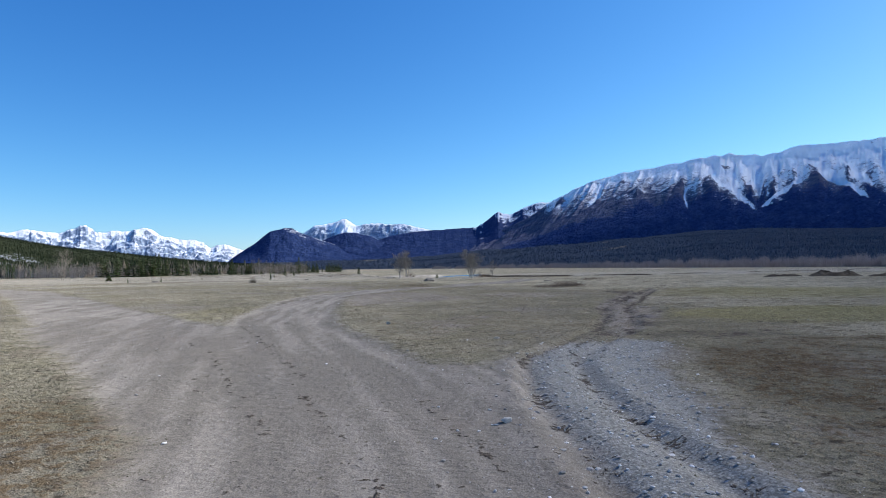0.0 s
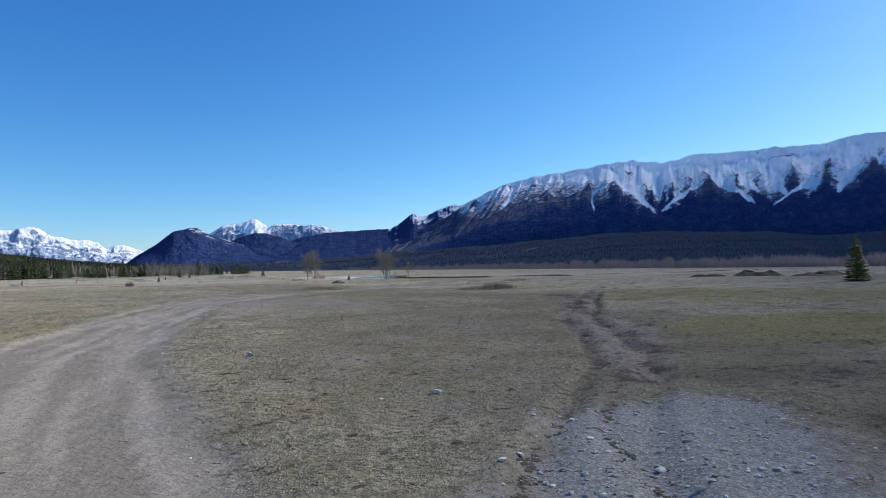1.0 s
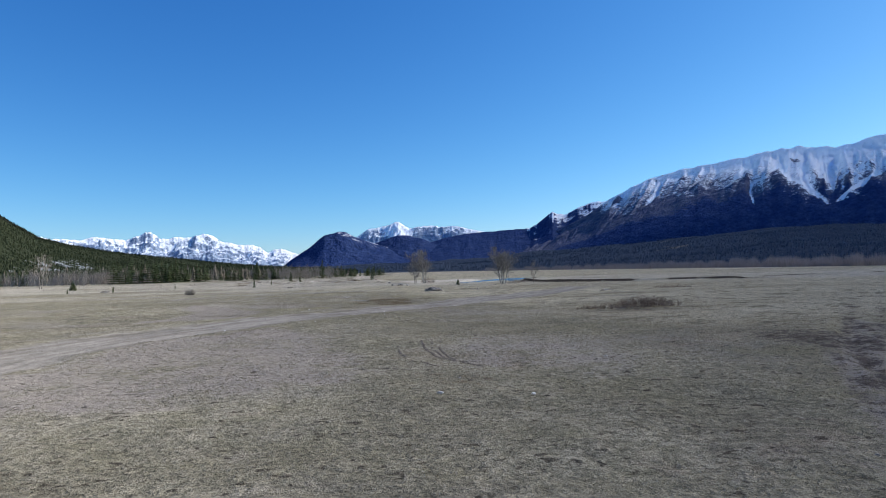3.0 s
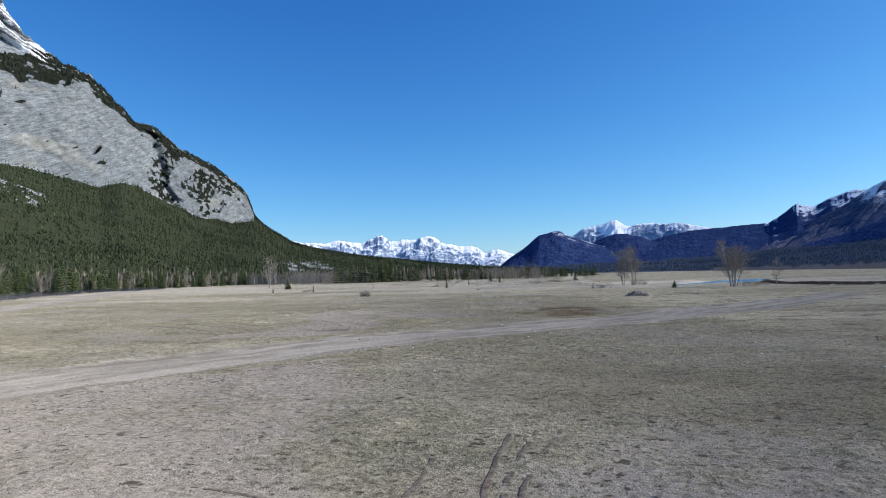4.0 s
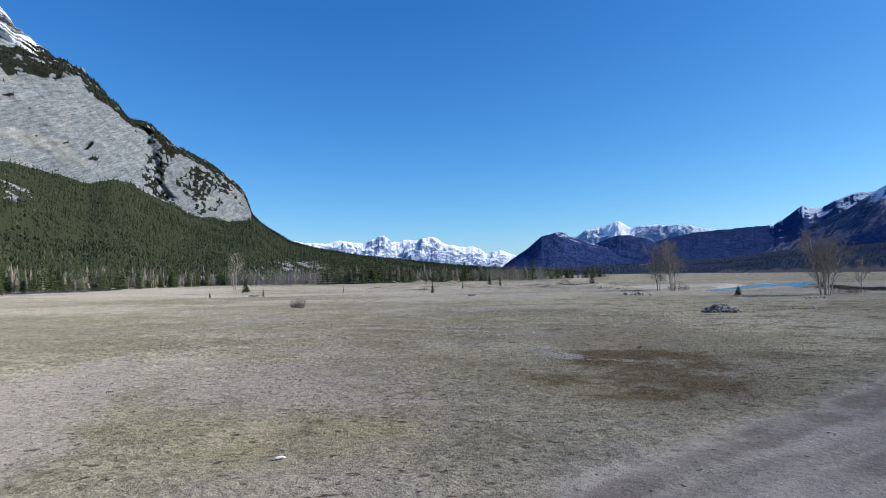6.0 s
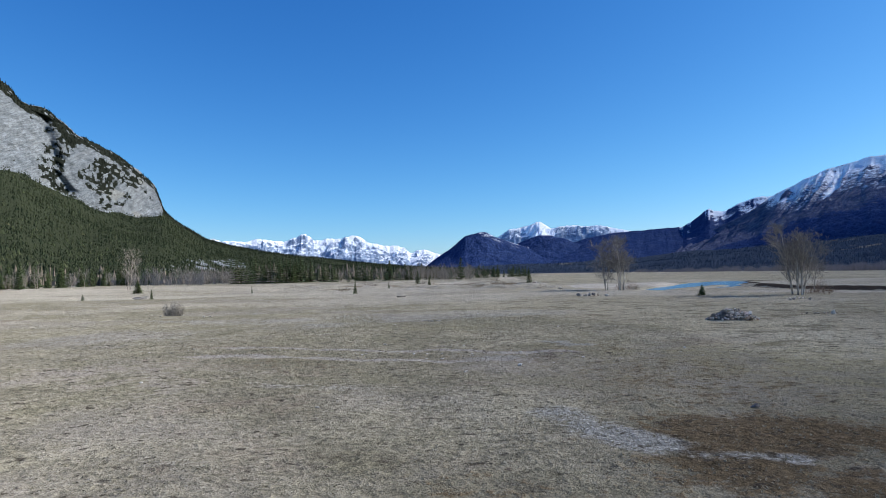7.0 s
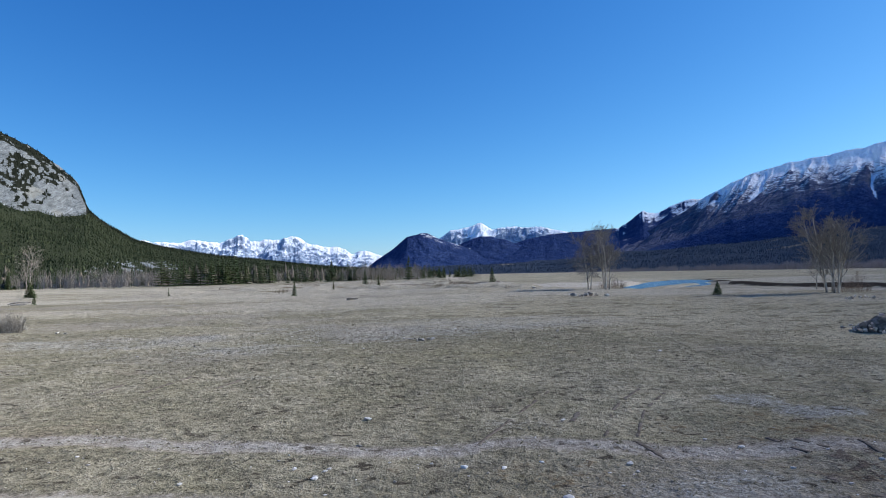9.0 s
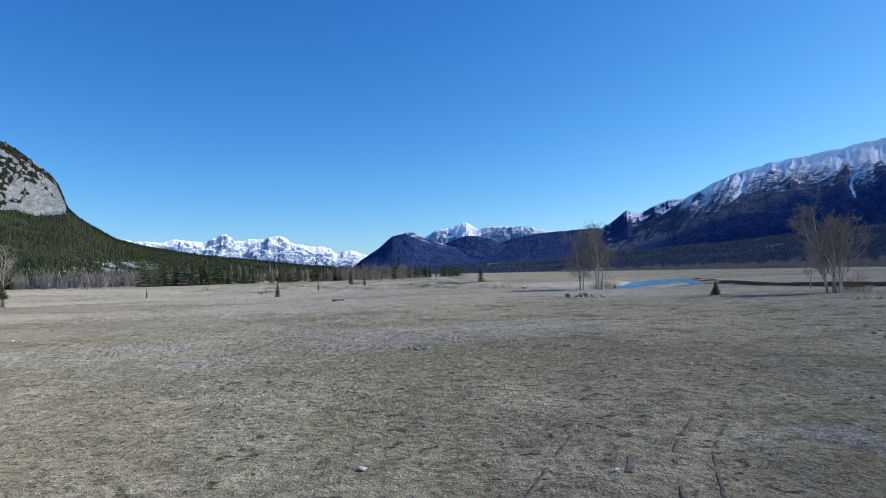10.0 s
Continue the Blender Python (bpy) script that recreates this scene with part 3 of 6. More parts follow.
def build_ground():
    xs, ys = axis(-4700, 4700, -15, 16, 0.22, 1.036), np.unique(np.concatenate([axis(-4700, 3, 2.5, 3, 0.22, 1.07), axis(2.6, 4900, 3, 124, 0.22, 1.0145)]))
    x, y = np.meshgrid(xs, ys, indexing="ij")
    x, y = x.ravel(), y.ravel()
    z = ground_z(x, y)
    blob = lambda cx, cy, rx, ry, a=0.0: np.exp(-((((x - cx) * math.cos(a) + (y - cy) * math.sin(a)) / rx) ** 2 + ((-(x - cx) * math.sin(a) + (y - cy) * math.cos(a)) / ry) ** 2) ** 1.5)
    dirt = dirt_at(x, y)
    da, wa = line_dist(x, y, ROAD)
    pa = np.array([p[:2] for p in ROAD])
    ta = np.gradient(pa, axis=0)
    ka = np.clip(np.round(wa).astype(int), 0, len(ROAD) - 1)
    side = np.where(ta[ka, 0] * (y - pa[ka, 1]) - ta[ka, 1] * (x - pa[ka, 0]) > 0, da, -da)
    streak = np.clip(0.5 + 0.9 * fbm(side * 3.0 + 0.5 * fbm(x / 5, y / 5, 47, 2), wa * 0.45, 46, 3), 0, 1)
    streak = np.clip(streak - 0.42 * smooth(-2, 2, inside(x, y, FORK)) * (1 - smooth(-7, -3, x)), 0, 1)
    verge = 0.85 * np.exp(-(((side / width_at(ROAD, wa) - 0.40) / 0.10) ** 2)) * (0.35 + 0.9 * vnoise(wa * 2.3, wa * 0, 49)) * smooth(30, 60, y) + 0.5 * np.exp(-(((side - 0.5) / 0.5) ** 2)) * vnoise(wa * 1.7, wa * 0, 50)
    band_up = np.exp(-(((y - 113.9 - 0.2 * fbm(x / 2, x * 0, 80, 2)) / 0.36) ** 2)) * smooth(-14, -11, x) * (1 - smooth(0.2, 1.6, x))
    band_low = np.exp(-(((y - 111.7 - 0.25 * fbm(x / 2, x * 0, 81, 2)) / 0.5) ** 2)) * smooth(-14, -11, x) * (1 - smooth(-1.6, 0.5, x))
    gravel = np.maximum.reduce([gravel_at(x, y) * (0.72 + 0.3 * smooth(-4, -1.5, x - (y - 10) * 0.2)), 0.72 * (1 - smooth(0.2, 1.2, line_dist(x, y, [(-0.2, 104.8), (0.6, 103.5), (1.2, 102.8)])[0])), 0.62 * (1 - smooth(0.0, 0.6, line_dist(x, y, [(1.2, 102.8), (1.9, 102.4), (3.2, 102.3)])[0])),
                                0.62 * blob(-2.0, 112.6, 1.6, 0.9), 0.8 * blob(0.6, 115.9, 0.9, 0.7), 0.75 * blob(-0.1, 116.8, 0.9, 0.9)])
    grey = np.maximum.reduce([(0.60 + 0.22 * fbm(x / 3.2, y / 2.2, 39, 3)) * smooth(-4, 2.5, inside(x, y, STONY)), 0.55 * blob(-20, 118, 7, 6), 0.75 * band_up, 0.75 * band_low, 0.55 * blob(-5.9, 100.8, 0.7, 0.5),
                              0.6 * blob(-9.6, 119.4, 1.2, 0.8), 0.5 * blob(-4, 115, 0.8, 0.8), 0.5 * blob(14, 20, 3, 1.5), 0.55 * blob(-5.8, 107, 3, 0.5)])
    d, w = line_dist(x, y, TWO_TRACK)
    churn = smooth(-0.5, 0.9, inside(x, y, CHURN))
    paler = np.exp(-((line_dist(x, y, [(12.5, 43.5), (11.5, 41.2), (10, 37.3), (7.6, 32.8), (6.5, 30.7), (5.2, 27.4)])[0] / 0.75) ** 2))
    mud = 0.72 * np.exp(-(((d - 0.75) / 0.36) ** 2)) * (0.25 + 0.75 * smooth(23, 28, y)) * (1 - smooth(80, 95, y)) * (0.35 + 1.0 * vnoise(x / 1.1, y / 2.2, 33))
    mud = np.maximum(mud, churn * (0.38 + 0.55 * fbm(x / 0.9, y / 1.3, 37, 3)) * (1 - 0.9 * paler))
    wheel = np.full_like(x, 9.0)
    for k, line in enumerate(WHEELS):
        wheel = np.minimum(wheel, line_dist(x, y, line)[0] * (1 if k < 2 else 1.7))
    mud = np.maximum.reduce([mud, 0.56 * np.exp(-((wheel / 0.18) ** 2)) * (0.3 + 0.9 * vnoise(x / 0.6, y / 1.2, 38)), 0.68 * blob(21, 61, 3, 3.5), 0.6 * blob(8.5, 24.5, 4, 1.6), 0.55 * blob(28.5, 103, 4.5, 2.2),
                             0.5 * blob(24.5, 97.5, 5, 1.4, -0.5), 0.55 * blob(20.5, 78.5, 4, 1.8), 0.62 * blob(-7.0, 83.5, 1.2, 0.8), 0.5 * blob(-13, 78, 5, 0.8, -0.2), 0.4 * blob(24, 88, 9, 4), 0.42 * blob(0.4, 113.2, 1.6, 1.2)])
    bare = np.maximum.reduce([0.72 * smooth(-1.6, 1.6, inside(x, y, BARE)), 0.95 * smooth(-1.5, 1.2, inside(x, y, MOTTLED)), 1.0 * churn * paler, 0.7 * churn, 0.6 * blob(9.5, 60, 4.5, 6), 0.6 * blob(-5, 95, 5, 4),
                              1.0 * band_up, 1.0 * band_low, 0.5 * blob(-12, 108, 6, 4), 0.55 * blob(-2, 32, 2.5, 6), 0.6 * blob(0, 36, 1.6, 2.4)])
    brown = np.maximum.reduce([0.75 * smooth(0.30, 0.75, fbm(x / 8, y / 4, 28, 3)) * smooth(-75, -45, x) * (1 - smooth(0, 12, x)) * smooth(188, 205, y) * (1 - smooth(300, 360, y)),
                               1.15 * blob(3.6, 100.6, 3.3, 5.4, 0.25) * (0.9 + 0.5 * fbm(x / 2.0, y / 2.0, 35, 3)), 0.75 * blob(1.6, 98.4, 2.4, 2.0) * (0.8 + 0.6 * fbm(x / 1.6, y / 1.6, 36, 3)), 0.6 * blob(7.8, 103.5, 2.2, 1.4), 0.5 * blob(-1.2, 100.5, 1.6, 1.0),
                               0.5 * blob(0.6, 115.0, 3.5, 1.4), 0.45 * blob(2.4, 108.8, 3, 1.6), 0.55 * blob(22, 80, 6.5, 2.2), (0.66 + 0.22 * fbm(x / 3, y / 3, 40, 3)) * smooth(-0.5, 1.0, inside(x, y, BROWN_SIDE)), 0.42 * blob(6.5, 55, 2.2, 1.2), 0.42 * blob(5.6, 71, 3, 1.2), 0.4 * blob(2.8, 56.2, 1, 1.2), 0.66 * blob(-13, 11, 4.5, 7), 0.5 * blob(3.2, 109, 4.2, 7), 0.5 * blob(-1.5, 112.5, 5, 1.2), 0.45 * blob(-9, 110, 4, 1.6), 0.42 * blob(-4, 31, 4, 6), 0.4 * blob(9, 68, 5, 6), 0.40 * blob(1, 32, 8, 12), 0.40 * blob(13, 27, 9, 7), 0.36 * blob(24, 62, 14, 12)])
    green = np.maximum.reduce([0.95 * blob(19, 33, 10, 7), 0.7 * blob(38, 56, 22, 16), 0.5 * blob(6, 112, 9, 9), 0.5 * blob(-16, 44, 4, 11), 0.4 * blob(-5, 123, 8, 6), 0.35 * blob(8, 125, 10, 10), 0.5 * blob(-3, 91, 4, 4), 0.45 * blob(-2, 26, 4, 4)])
    pale = np.maximum.reduce([0.62 * smooth(110, 175, y) * smooth(-60, 40, 300 - y), 0.5 * blob(-60, 150, 50, 40), 0.6 * blob(-90, 260, 60, 70), 0.6 * blob(-30, 240, 40, 40), 0.45 * blob(-13, 100, 8, 10)])
    s = below_shore(x, y)
    crumb = smooth(-75, -50, x) * (1 - smooth(5, 20, x)) * smooth(186, 200, y) * (1 - smooth(330, 400, y))
    sand = np.maximum.reduce([blob(27, 246, 13, 16), blob(11, 232, 11, 16), 0.62 * smooth(120, 320, s) * (0.5 + 0.5 * fbm(x / 260, y / 60, 31, 3)), 0.5 * smooth(0, 6, s) * (1 - smooth(14, 22, s)), 0.6 * smooth(0.35, 0.8, fbm(x / 9, y / 3.5, 27, 3)) * crumb])
    dr, wr = line_dist(x, y, CHANNEL)
    far_side = smooth(0, 3, s - line_dist(np.array([47.0]), np.array([183.0]), SHORE)[0][0])
    bank = np.exp(-(((dr - width_at(CHANNEL, wr) * 0.62) / 1.6) ** 2)) * far_side * (0.6 + 0.5 * fbm(x / 9, y / 9, 41, 3))
    da, wa = line_dist(x, y, [(50, 288), (56, 284.5), (62, 279.5)])
    bank = np.maximum(bank, np.exp(-((da / 2.2) ** 2)))
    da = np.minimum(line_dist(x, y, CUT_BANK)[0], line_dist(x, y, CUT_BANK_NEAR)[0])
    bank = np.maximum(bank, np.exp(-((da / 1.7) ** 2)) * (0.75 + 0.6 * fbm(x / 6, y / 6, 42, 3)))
    # straw off the route also carries painted-in brightness, less on the left
    lane = line_dist(x, y, CAM_ROUTE)[0]
    straw_bright = smooth(5, 20, lane + 2.5 * fbm(x / 9, y / 9, 34, 3)) * (0.08 + 0.92 * smooth(-22, 6, x))
    one = np.stack([dirt, gravel, mud, brown], 1)
    two = np.stack([green, sand, pale, bank], 1)
    three = np.stack([streak, verge, bare, grey], 1)
    four = np.stack([straw_bright, straw_bright * 0, straw_bright * 0, straw_bright * 0], 1)
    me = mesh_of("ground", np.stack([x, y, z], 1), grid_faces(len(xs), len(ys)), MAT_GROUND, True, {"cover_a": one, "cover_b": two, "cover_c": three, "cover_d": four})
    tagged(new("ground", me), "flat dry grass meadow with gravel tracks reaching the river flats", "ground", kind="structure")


build_ground()
me = mesh_of("water", [(-4, 176, -0.98), (330, 150, -0.98), (330, 360, -0.98), (-4, 360, -0.98)], [(0, 1, 2, 3)], MAT_WATER)
tagged(new("water", me), "shallow blue river water between sand banks", "river", kind="structure")

# ---- mountains ----
CX, CY = 0.0, 58.0


def polar(az, r, cx=CX, cy=CY):
    a = np.radians(az)
    return cx + r * np.sin(a), cy + r * np.cos(a)


def prof(az, pts):
    return np.interp(az, [p[0] for p in pts], [p[1] for p in pts])


def mountain(name, label, crest, r_base, r_crest, material, az_step, nv, snow_rel, spur, freq, seed, base_el=-0.3, power=1.35, jag=0.02, tree_rel=0.5, snow_fn=None, size=300.0):
    """A range seen along its flank: its skyline by bearing and elevation, spurs and gullies running down from it."""
    az = np.arange(crest[0][0], crest[-1][0], az_step)
    el = prof(az, crest)
    el = el * (1 + jag * fbm(az * 1.6, az * 0 + seed, seed, 5))
    rc = r_crest(az) if callable(r_crest) else np.full_like(az, r_crest)
    rb = r_base(az) if callable(r_base) else np.full_like(az, r_base)
    hc, hb = rc * np.tan(np.radians(el)) + 2.7, rb * math.tan(radians(base_el)) - 4
    v = np.concatenate([np.linspace(0, 1, nv), [1.04, 1.15, 1.4]])
    A, V = np.meshgrid(az, v, indexing="ij")
    HC, HB, RC, RB = hc[:, None], hb[:, None], rc[:, None], rb[:, None]
    r = RB + (RC - RB) * V
    x, y = polar(A, r)
    warp = 0.5 * fbm(A * freq * 0.45, V * 2.2, seed + 5, 3)
    wx, wy = 0.25 * fbm(x / size, y / size, seed + 7, 3), 0.25 * fbm(x / size, y / size, seed + 8, 3)
    rid = 0.45 * ridged(A * freq + warp, V * 0.9 + seed, seed + 1, 3) + 0.55 * ridged(x / size + wx, y / size + wy, seed + 3, 3)
    fine = ridged(x / (size * 0.3) + wx * 2, y / (size * 0.3) + wy * 2, seed + 2, 4)
    up = np.clip(V, 0, 1)
    env = np.sin(np.pi * np.clip(up * 0.93, 0, 1)) ** 0.75
    h = HB + (HC - HB) * (up**power) - HC * spur * env * ((1 - rid) * 1.1 + 0.4 * (1 - fine))
    h = np.where(V > 1, HC - (V - 1) * HC * 0.9, h)
    rel = (h - HB) / np.maximum(HC - HB, 1)
    gully = 1 - rid
    P = np.stack([x, y, h], -1)
    nrm = np.cross(np.gradient(P, axis=0), np.gradient(P, axis=1))
    flat = np.abs(nrm[..., 2]) / np.maximum(np.linalg.norm(nrm, axis=-1), 1e-9)
    lo, hi = np.percentile(flat[:, :nv], (25, 75))
    flat = (flat - lo) / (hi - lo)
    if snow_fn is None:
        snow = 0.5 + (rel - snow_rel + 0.28 * (gully - 0.45) + 0.12 * (fine - 0.6)) * 3.0
    else:
        snow = snow_fn(A, rel, flat, fine)
    tree = 0.5 + (tree_rel - rel + 0.15 * (rid - 0.6)) * 4
    cover = np.stack([np.clip(snow, 0, 1), np.clip(tree, 0, 1), fine, fine * 0], -1)
    me = mesh_of(name, np.stack([x, y, h], -1).reshape(-1, 3), grid_faces(len(az), len(v)), material, True, {"cover": cover.reshape(-1, 4)})
    ob = tagged(new(name, me), label, "mountain", kind="structure")
    return ob


CREST_FAR = [(-48, 4.2), (-40, 4.0), (-29.2, 3.39), (-27, 3.25), (-25.1, 3.39), (-23.3, 3.16), (-22.3, 3.6), (-21.4, 3.97), (-20.6, 3.5), (-19.4, 3.42), (-17.9, 3.55), (-16.9, 3.82),
             (-16.2, 3.3), (-14.9, 2.88), (-14.0, 2.75), (-13.1, 2.7), (-11.85, 2.15), (-10.7, 2.45), (-9.3, 1.85), (-7, 1.5), (-3, 1.2)]
CREST_PYR = [(-7, 2.4), (-4, 3.4), (-2.9, 4.1), (-1.6, 4.36), (-0.9, 4.5), (-0.45, 4.7), (-0.15, 4.76), (0.1, 4.7), (0.45, 4.46), (0.9, 4.15), (1.3, 4.18), (2.28, 4.42), (3.3, 4.28), (4.85, 4.27), (6.3, 4.02), (8.3, 3.6), (9.6, 3.72), (11.3, 3.8), (14, 3.6), (18, 3.0)]
CREST_HILL = [(-11.2, 0.2), (-9.8, 1.38), (-8.2, 2.42), (-6.9, 3.5), (-6.1, 3.76), (-5.0, 3.87), (-4.0, 3.35), (-2.4, 2.75), (-0.5, 2.2), (1.5, 1.5), (3.2, 0.5)]
CREST_SADDLE = [(-4, 1.2), (-2.2, 2.7), (-1, 3.2), (-0.2, 3.45), (0.9, 3.4), (2.2, 3.0), (3.6, 2.4), (6, 1.6)]
CREST_MID = [(-4, 0.3), (-1.4, 1.46), (0.2, 1.95), (2.75, 2.66), (4.3, 3.08), (6.35, 3.48), (7.9, 3.5), (9.4, 3.6), (11.3, 3.74), (12.1, 3.76), (12.8, 4.12), (13.6, 4.75), (14.2, 5.2), (14.7, 4.98), (15.2, 4.86), (16.6, 5.5), (17.6, 5.83), (19.0, 5.95), (21, 5.9), (25, 5.0)]
CREST_RIGHT = [(10.5, 1.6), (14, 3.1), (17.2, 4.66), (19.3, 6.05), (20.9, 6.85), (23, 7.65), (25.6, 8.22), (28.1, 8.5), (30.6, 8.87), (33.1, 9.2), (34.3, 9.3), (35.5, 9.08), (36.9, 8.9), (39.65, 9.42), (42.3, 9.34),
               (44.4, 9.38), (46.4, 9.4), (49.5, 9.4), (51, 9.65), (52.7, 9.75), (60, 10.2), (75, 9.0), (95, 7.0), (120, 4.0)]

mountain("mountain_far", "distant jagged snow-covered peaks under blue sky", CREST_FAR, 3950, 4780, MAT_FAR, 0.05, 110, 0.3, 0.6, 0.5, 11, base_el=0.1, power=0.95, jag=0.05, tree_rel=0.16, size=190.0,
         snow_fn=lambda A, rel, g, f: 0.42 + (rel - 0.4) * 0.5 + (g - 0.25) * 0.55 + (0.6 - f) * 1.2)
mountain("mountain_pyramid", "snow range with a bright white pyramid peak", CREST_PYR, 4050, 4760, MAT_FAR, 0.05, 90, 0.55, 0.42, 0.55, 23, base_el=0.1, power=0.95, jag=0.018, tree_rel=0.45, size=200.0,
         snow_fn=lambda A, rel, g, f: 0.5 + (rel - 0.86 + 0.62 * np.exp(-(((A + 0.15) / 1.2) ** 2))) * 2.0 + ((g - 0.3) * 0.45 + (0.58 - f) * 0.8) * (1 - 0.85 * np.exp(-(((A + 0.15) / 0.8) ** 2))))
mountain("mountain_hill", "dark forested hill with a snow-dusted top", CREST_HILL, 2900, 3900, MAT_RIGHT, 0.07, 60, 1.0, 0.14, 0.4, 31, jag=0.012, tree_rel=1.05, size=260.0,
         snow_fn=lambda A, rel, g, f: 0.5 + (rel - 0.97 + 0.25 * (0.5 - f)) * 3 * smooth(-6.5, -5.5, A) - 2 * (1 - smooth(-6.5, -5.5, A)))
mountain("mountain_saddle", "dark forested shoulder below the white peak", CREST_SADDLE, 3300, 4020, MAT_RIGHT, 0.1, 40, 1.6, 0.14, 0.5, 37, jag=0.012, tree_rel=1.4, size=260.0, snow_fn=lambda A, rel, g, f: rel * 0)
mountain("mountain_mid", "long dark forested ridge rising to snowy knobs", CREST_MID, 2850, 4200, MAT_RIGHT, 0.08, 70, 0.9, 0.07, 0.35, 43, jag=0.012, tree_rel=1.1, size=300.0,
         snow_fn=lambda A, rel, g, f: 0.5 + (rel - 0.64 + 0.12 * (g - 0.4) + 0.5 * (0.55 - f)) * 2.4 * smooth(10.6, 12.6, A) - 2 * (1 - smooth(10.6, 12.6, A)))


# wooded ribs of the long wall (bearing, top as a share of the skyline, half width) and its snow chutes (bearing, share)
RIBS = [(27.2, 0.80, 2.6), (30.2, 0.88, 2.3), (32.7, 0.82, 2.4), (35.7, 0.83, 0.8), (36.9, 0.80, 0.5), (37.7, 0.79, 0.9), (39.0, 0.83, 1.2), (40.8, 0.87, 2.0), (42.9, 0.84, 1.1), (44.3, 0.80, 0.9), (47.0, 0.83, 1.5), (49.5, 0.83, 2.0), (52.6, 0.88, 2.0), (56, 0.85, 2.5), (60, 0.86, 3.0), (64, 0.84, 2.5)]
CHUTES = [[(33.0, 0.97), (33.6, 0.80), (36.4, 0.50)], [(34.6, 0.97), (34.7, 0.74)], [(35.8, 0.97), (36.2, 0.78)], [(40.5, 0.98), (41.2, 0.84), (45.0, 0.46)], [(42.6, 0.96), (43.6, 0.80), (44.4, 0.66)],
          [(44.8, 0.97), (45.6, 0.78), (46.5, 0.62)], [(39.6, 0.78), (36.6, 0.50)], [(51.6, 0.93), (52.9, 0.80)], [(51.2, 0.84), (50.4, 0.60)], [(48.6, 0.76), (45.3, 0.50)], [(31.0, 0.76), (31.0, 0.56)],
          [(54.2, 0.95), (55.0, 0.70)], [(58, 0.95), (58.8, 0.70)], [(47.6, 0.96), (48.0, 0.82)], [(23.5, 0.95), (22.6, 0.80)], [(30.2, 0.96), (29.5, 0.84)]]


def build_right():
    az = np.concatenate([np.arange(10.5, 64, 0.055), np.arange(64, 120, 0.5)])
    el = prof(az, CREST_RIGHT) * (1 + 0.010 * fbm(az * 1.6, az * 0 + 57, 57, 5))
    rc, rb = 3850 - 200 * smooth(20, 60, az), np.full_like(az, 2750.0)
    hc, hb = (rc * np.tan(np.radians(el)) + 2.7)[:, None], -18.0
    v = np.concatenate([np.linspace(0, 1, 170), [1.04, 1.15, 1.4]])
    A, V = np.meshgrid(az, v, indexing="ij")
    r = rb[:, None] + (rc - rb)[:, None] * V
    x, y = polar(A, r)
    up = np.clip(V, 0, 1)
    h = hb + (hc - hb) * up**0.47
    E = (h / r) / (hc / rc[:, None])
    wob = 0.30 * fbm(A * 0.9, E * 6, 58, 5) + 0.10 * fbm(A * 5, E * 40, 68, 3)
    near = np.full_like(A, 9.0)
    wide = np.full_like(A, 9.0)
    for k, line in enumerate(CHUTES):
        d = line_dist(A + wob, E * 10, [(a, e * 10) for a, e in line])[0]
        near = np.minimum(near, d * (1.0 if k in (0, 3) else 1.5))
        wide = np.minimum(wide, d)
    tops = np.full_like(A, 0.62) + 0.06 * fbm(A * 0.5, A * 0, 59, 3) + 0.21 * smooth(34, 25, A) + 0.22 * smooth(21.5, 15.5, A)
    rib = np.zeros_like(A)
    for a, e, w in RIBS:
        t = np.clip(1 - np.abs(A + wob * 1.3 - a) / w, 0, 1)
        tops = np.maximum(tops, e - 0.24 * (1 - t**1.5) - 0.5 * (t <= 0))
        rib = np.maximum(rib, t * (1 - smooth(e - 0.03, e + 0.10, E)))
    env = smooth(0.05, 0.5, up) * (1 - smooth(0.93, 1.0, up))
    fine = ridged(x / 95, y / 95, 63, 4)
    AT = A + 7 * (1 - E) * smooth(36, 22, A)
    side = ridged(AT * 0.55 + 0.5 * wob, E * 1.2, 60, 3)
    flute = ridged(AT * 1.5 + wob, E * 0.8, 69, 3)
    h = h + env * (-34 * (1 - flute) + 30 * rib - 24 * np.exp(-((wide / 0.55) ** 2)) - 26 * (1 - side) - 12 * (1 - fine) + 14 * fbm(x / 240, y / 240, 61, 3))
    h = np.where(V > 1, hc - (V - 1) * hc * 0.9, h)
    snow = 0.5 + (E - tops) * 3.2 + 0.35 * (0.62 - fine) * (1 - smooth(0.88, 0.96, E))
    snow = snow + 0.30 * (0.6 - flute)
    # less snow below bearing 34 paints that flank's shade as grey-blue
    snow = np.clip(snow, -0.5, 0.68 + 0.25 * smooth(0.84, 1.0, E) - (0.28 - 0.14 * smooth(0.93, 1.0, E)) * smooth(34, 26, A)) + 0.85 * np.exp(-((near / 0.24) ** 2)) * smooth(0.40, 0.60, E)
    scar = smooth(0.62, 0.9, fbm(A * 0.7, E * 30, 65, 3)) * smooth(0.9, 0.95, E)      # rock bands along the crest
    snow = np.where(A > 66, 0.5 + (E - 0.72) * 3, snow) - 0.5 * scar - 2 * smooth(18.8, 16.2, A)
    tree = 0.5 + (0.57 - E + 0.12 * rib) * 4
    cover = np.stack([np.clip(snow, 0, 1), np.clip(tree, 0, 1), fine, fine * 0], -1)
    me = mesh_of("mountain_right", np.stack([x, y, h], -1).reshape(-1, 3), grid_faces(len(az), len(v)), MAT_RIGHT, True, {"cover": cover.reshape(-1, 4)})
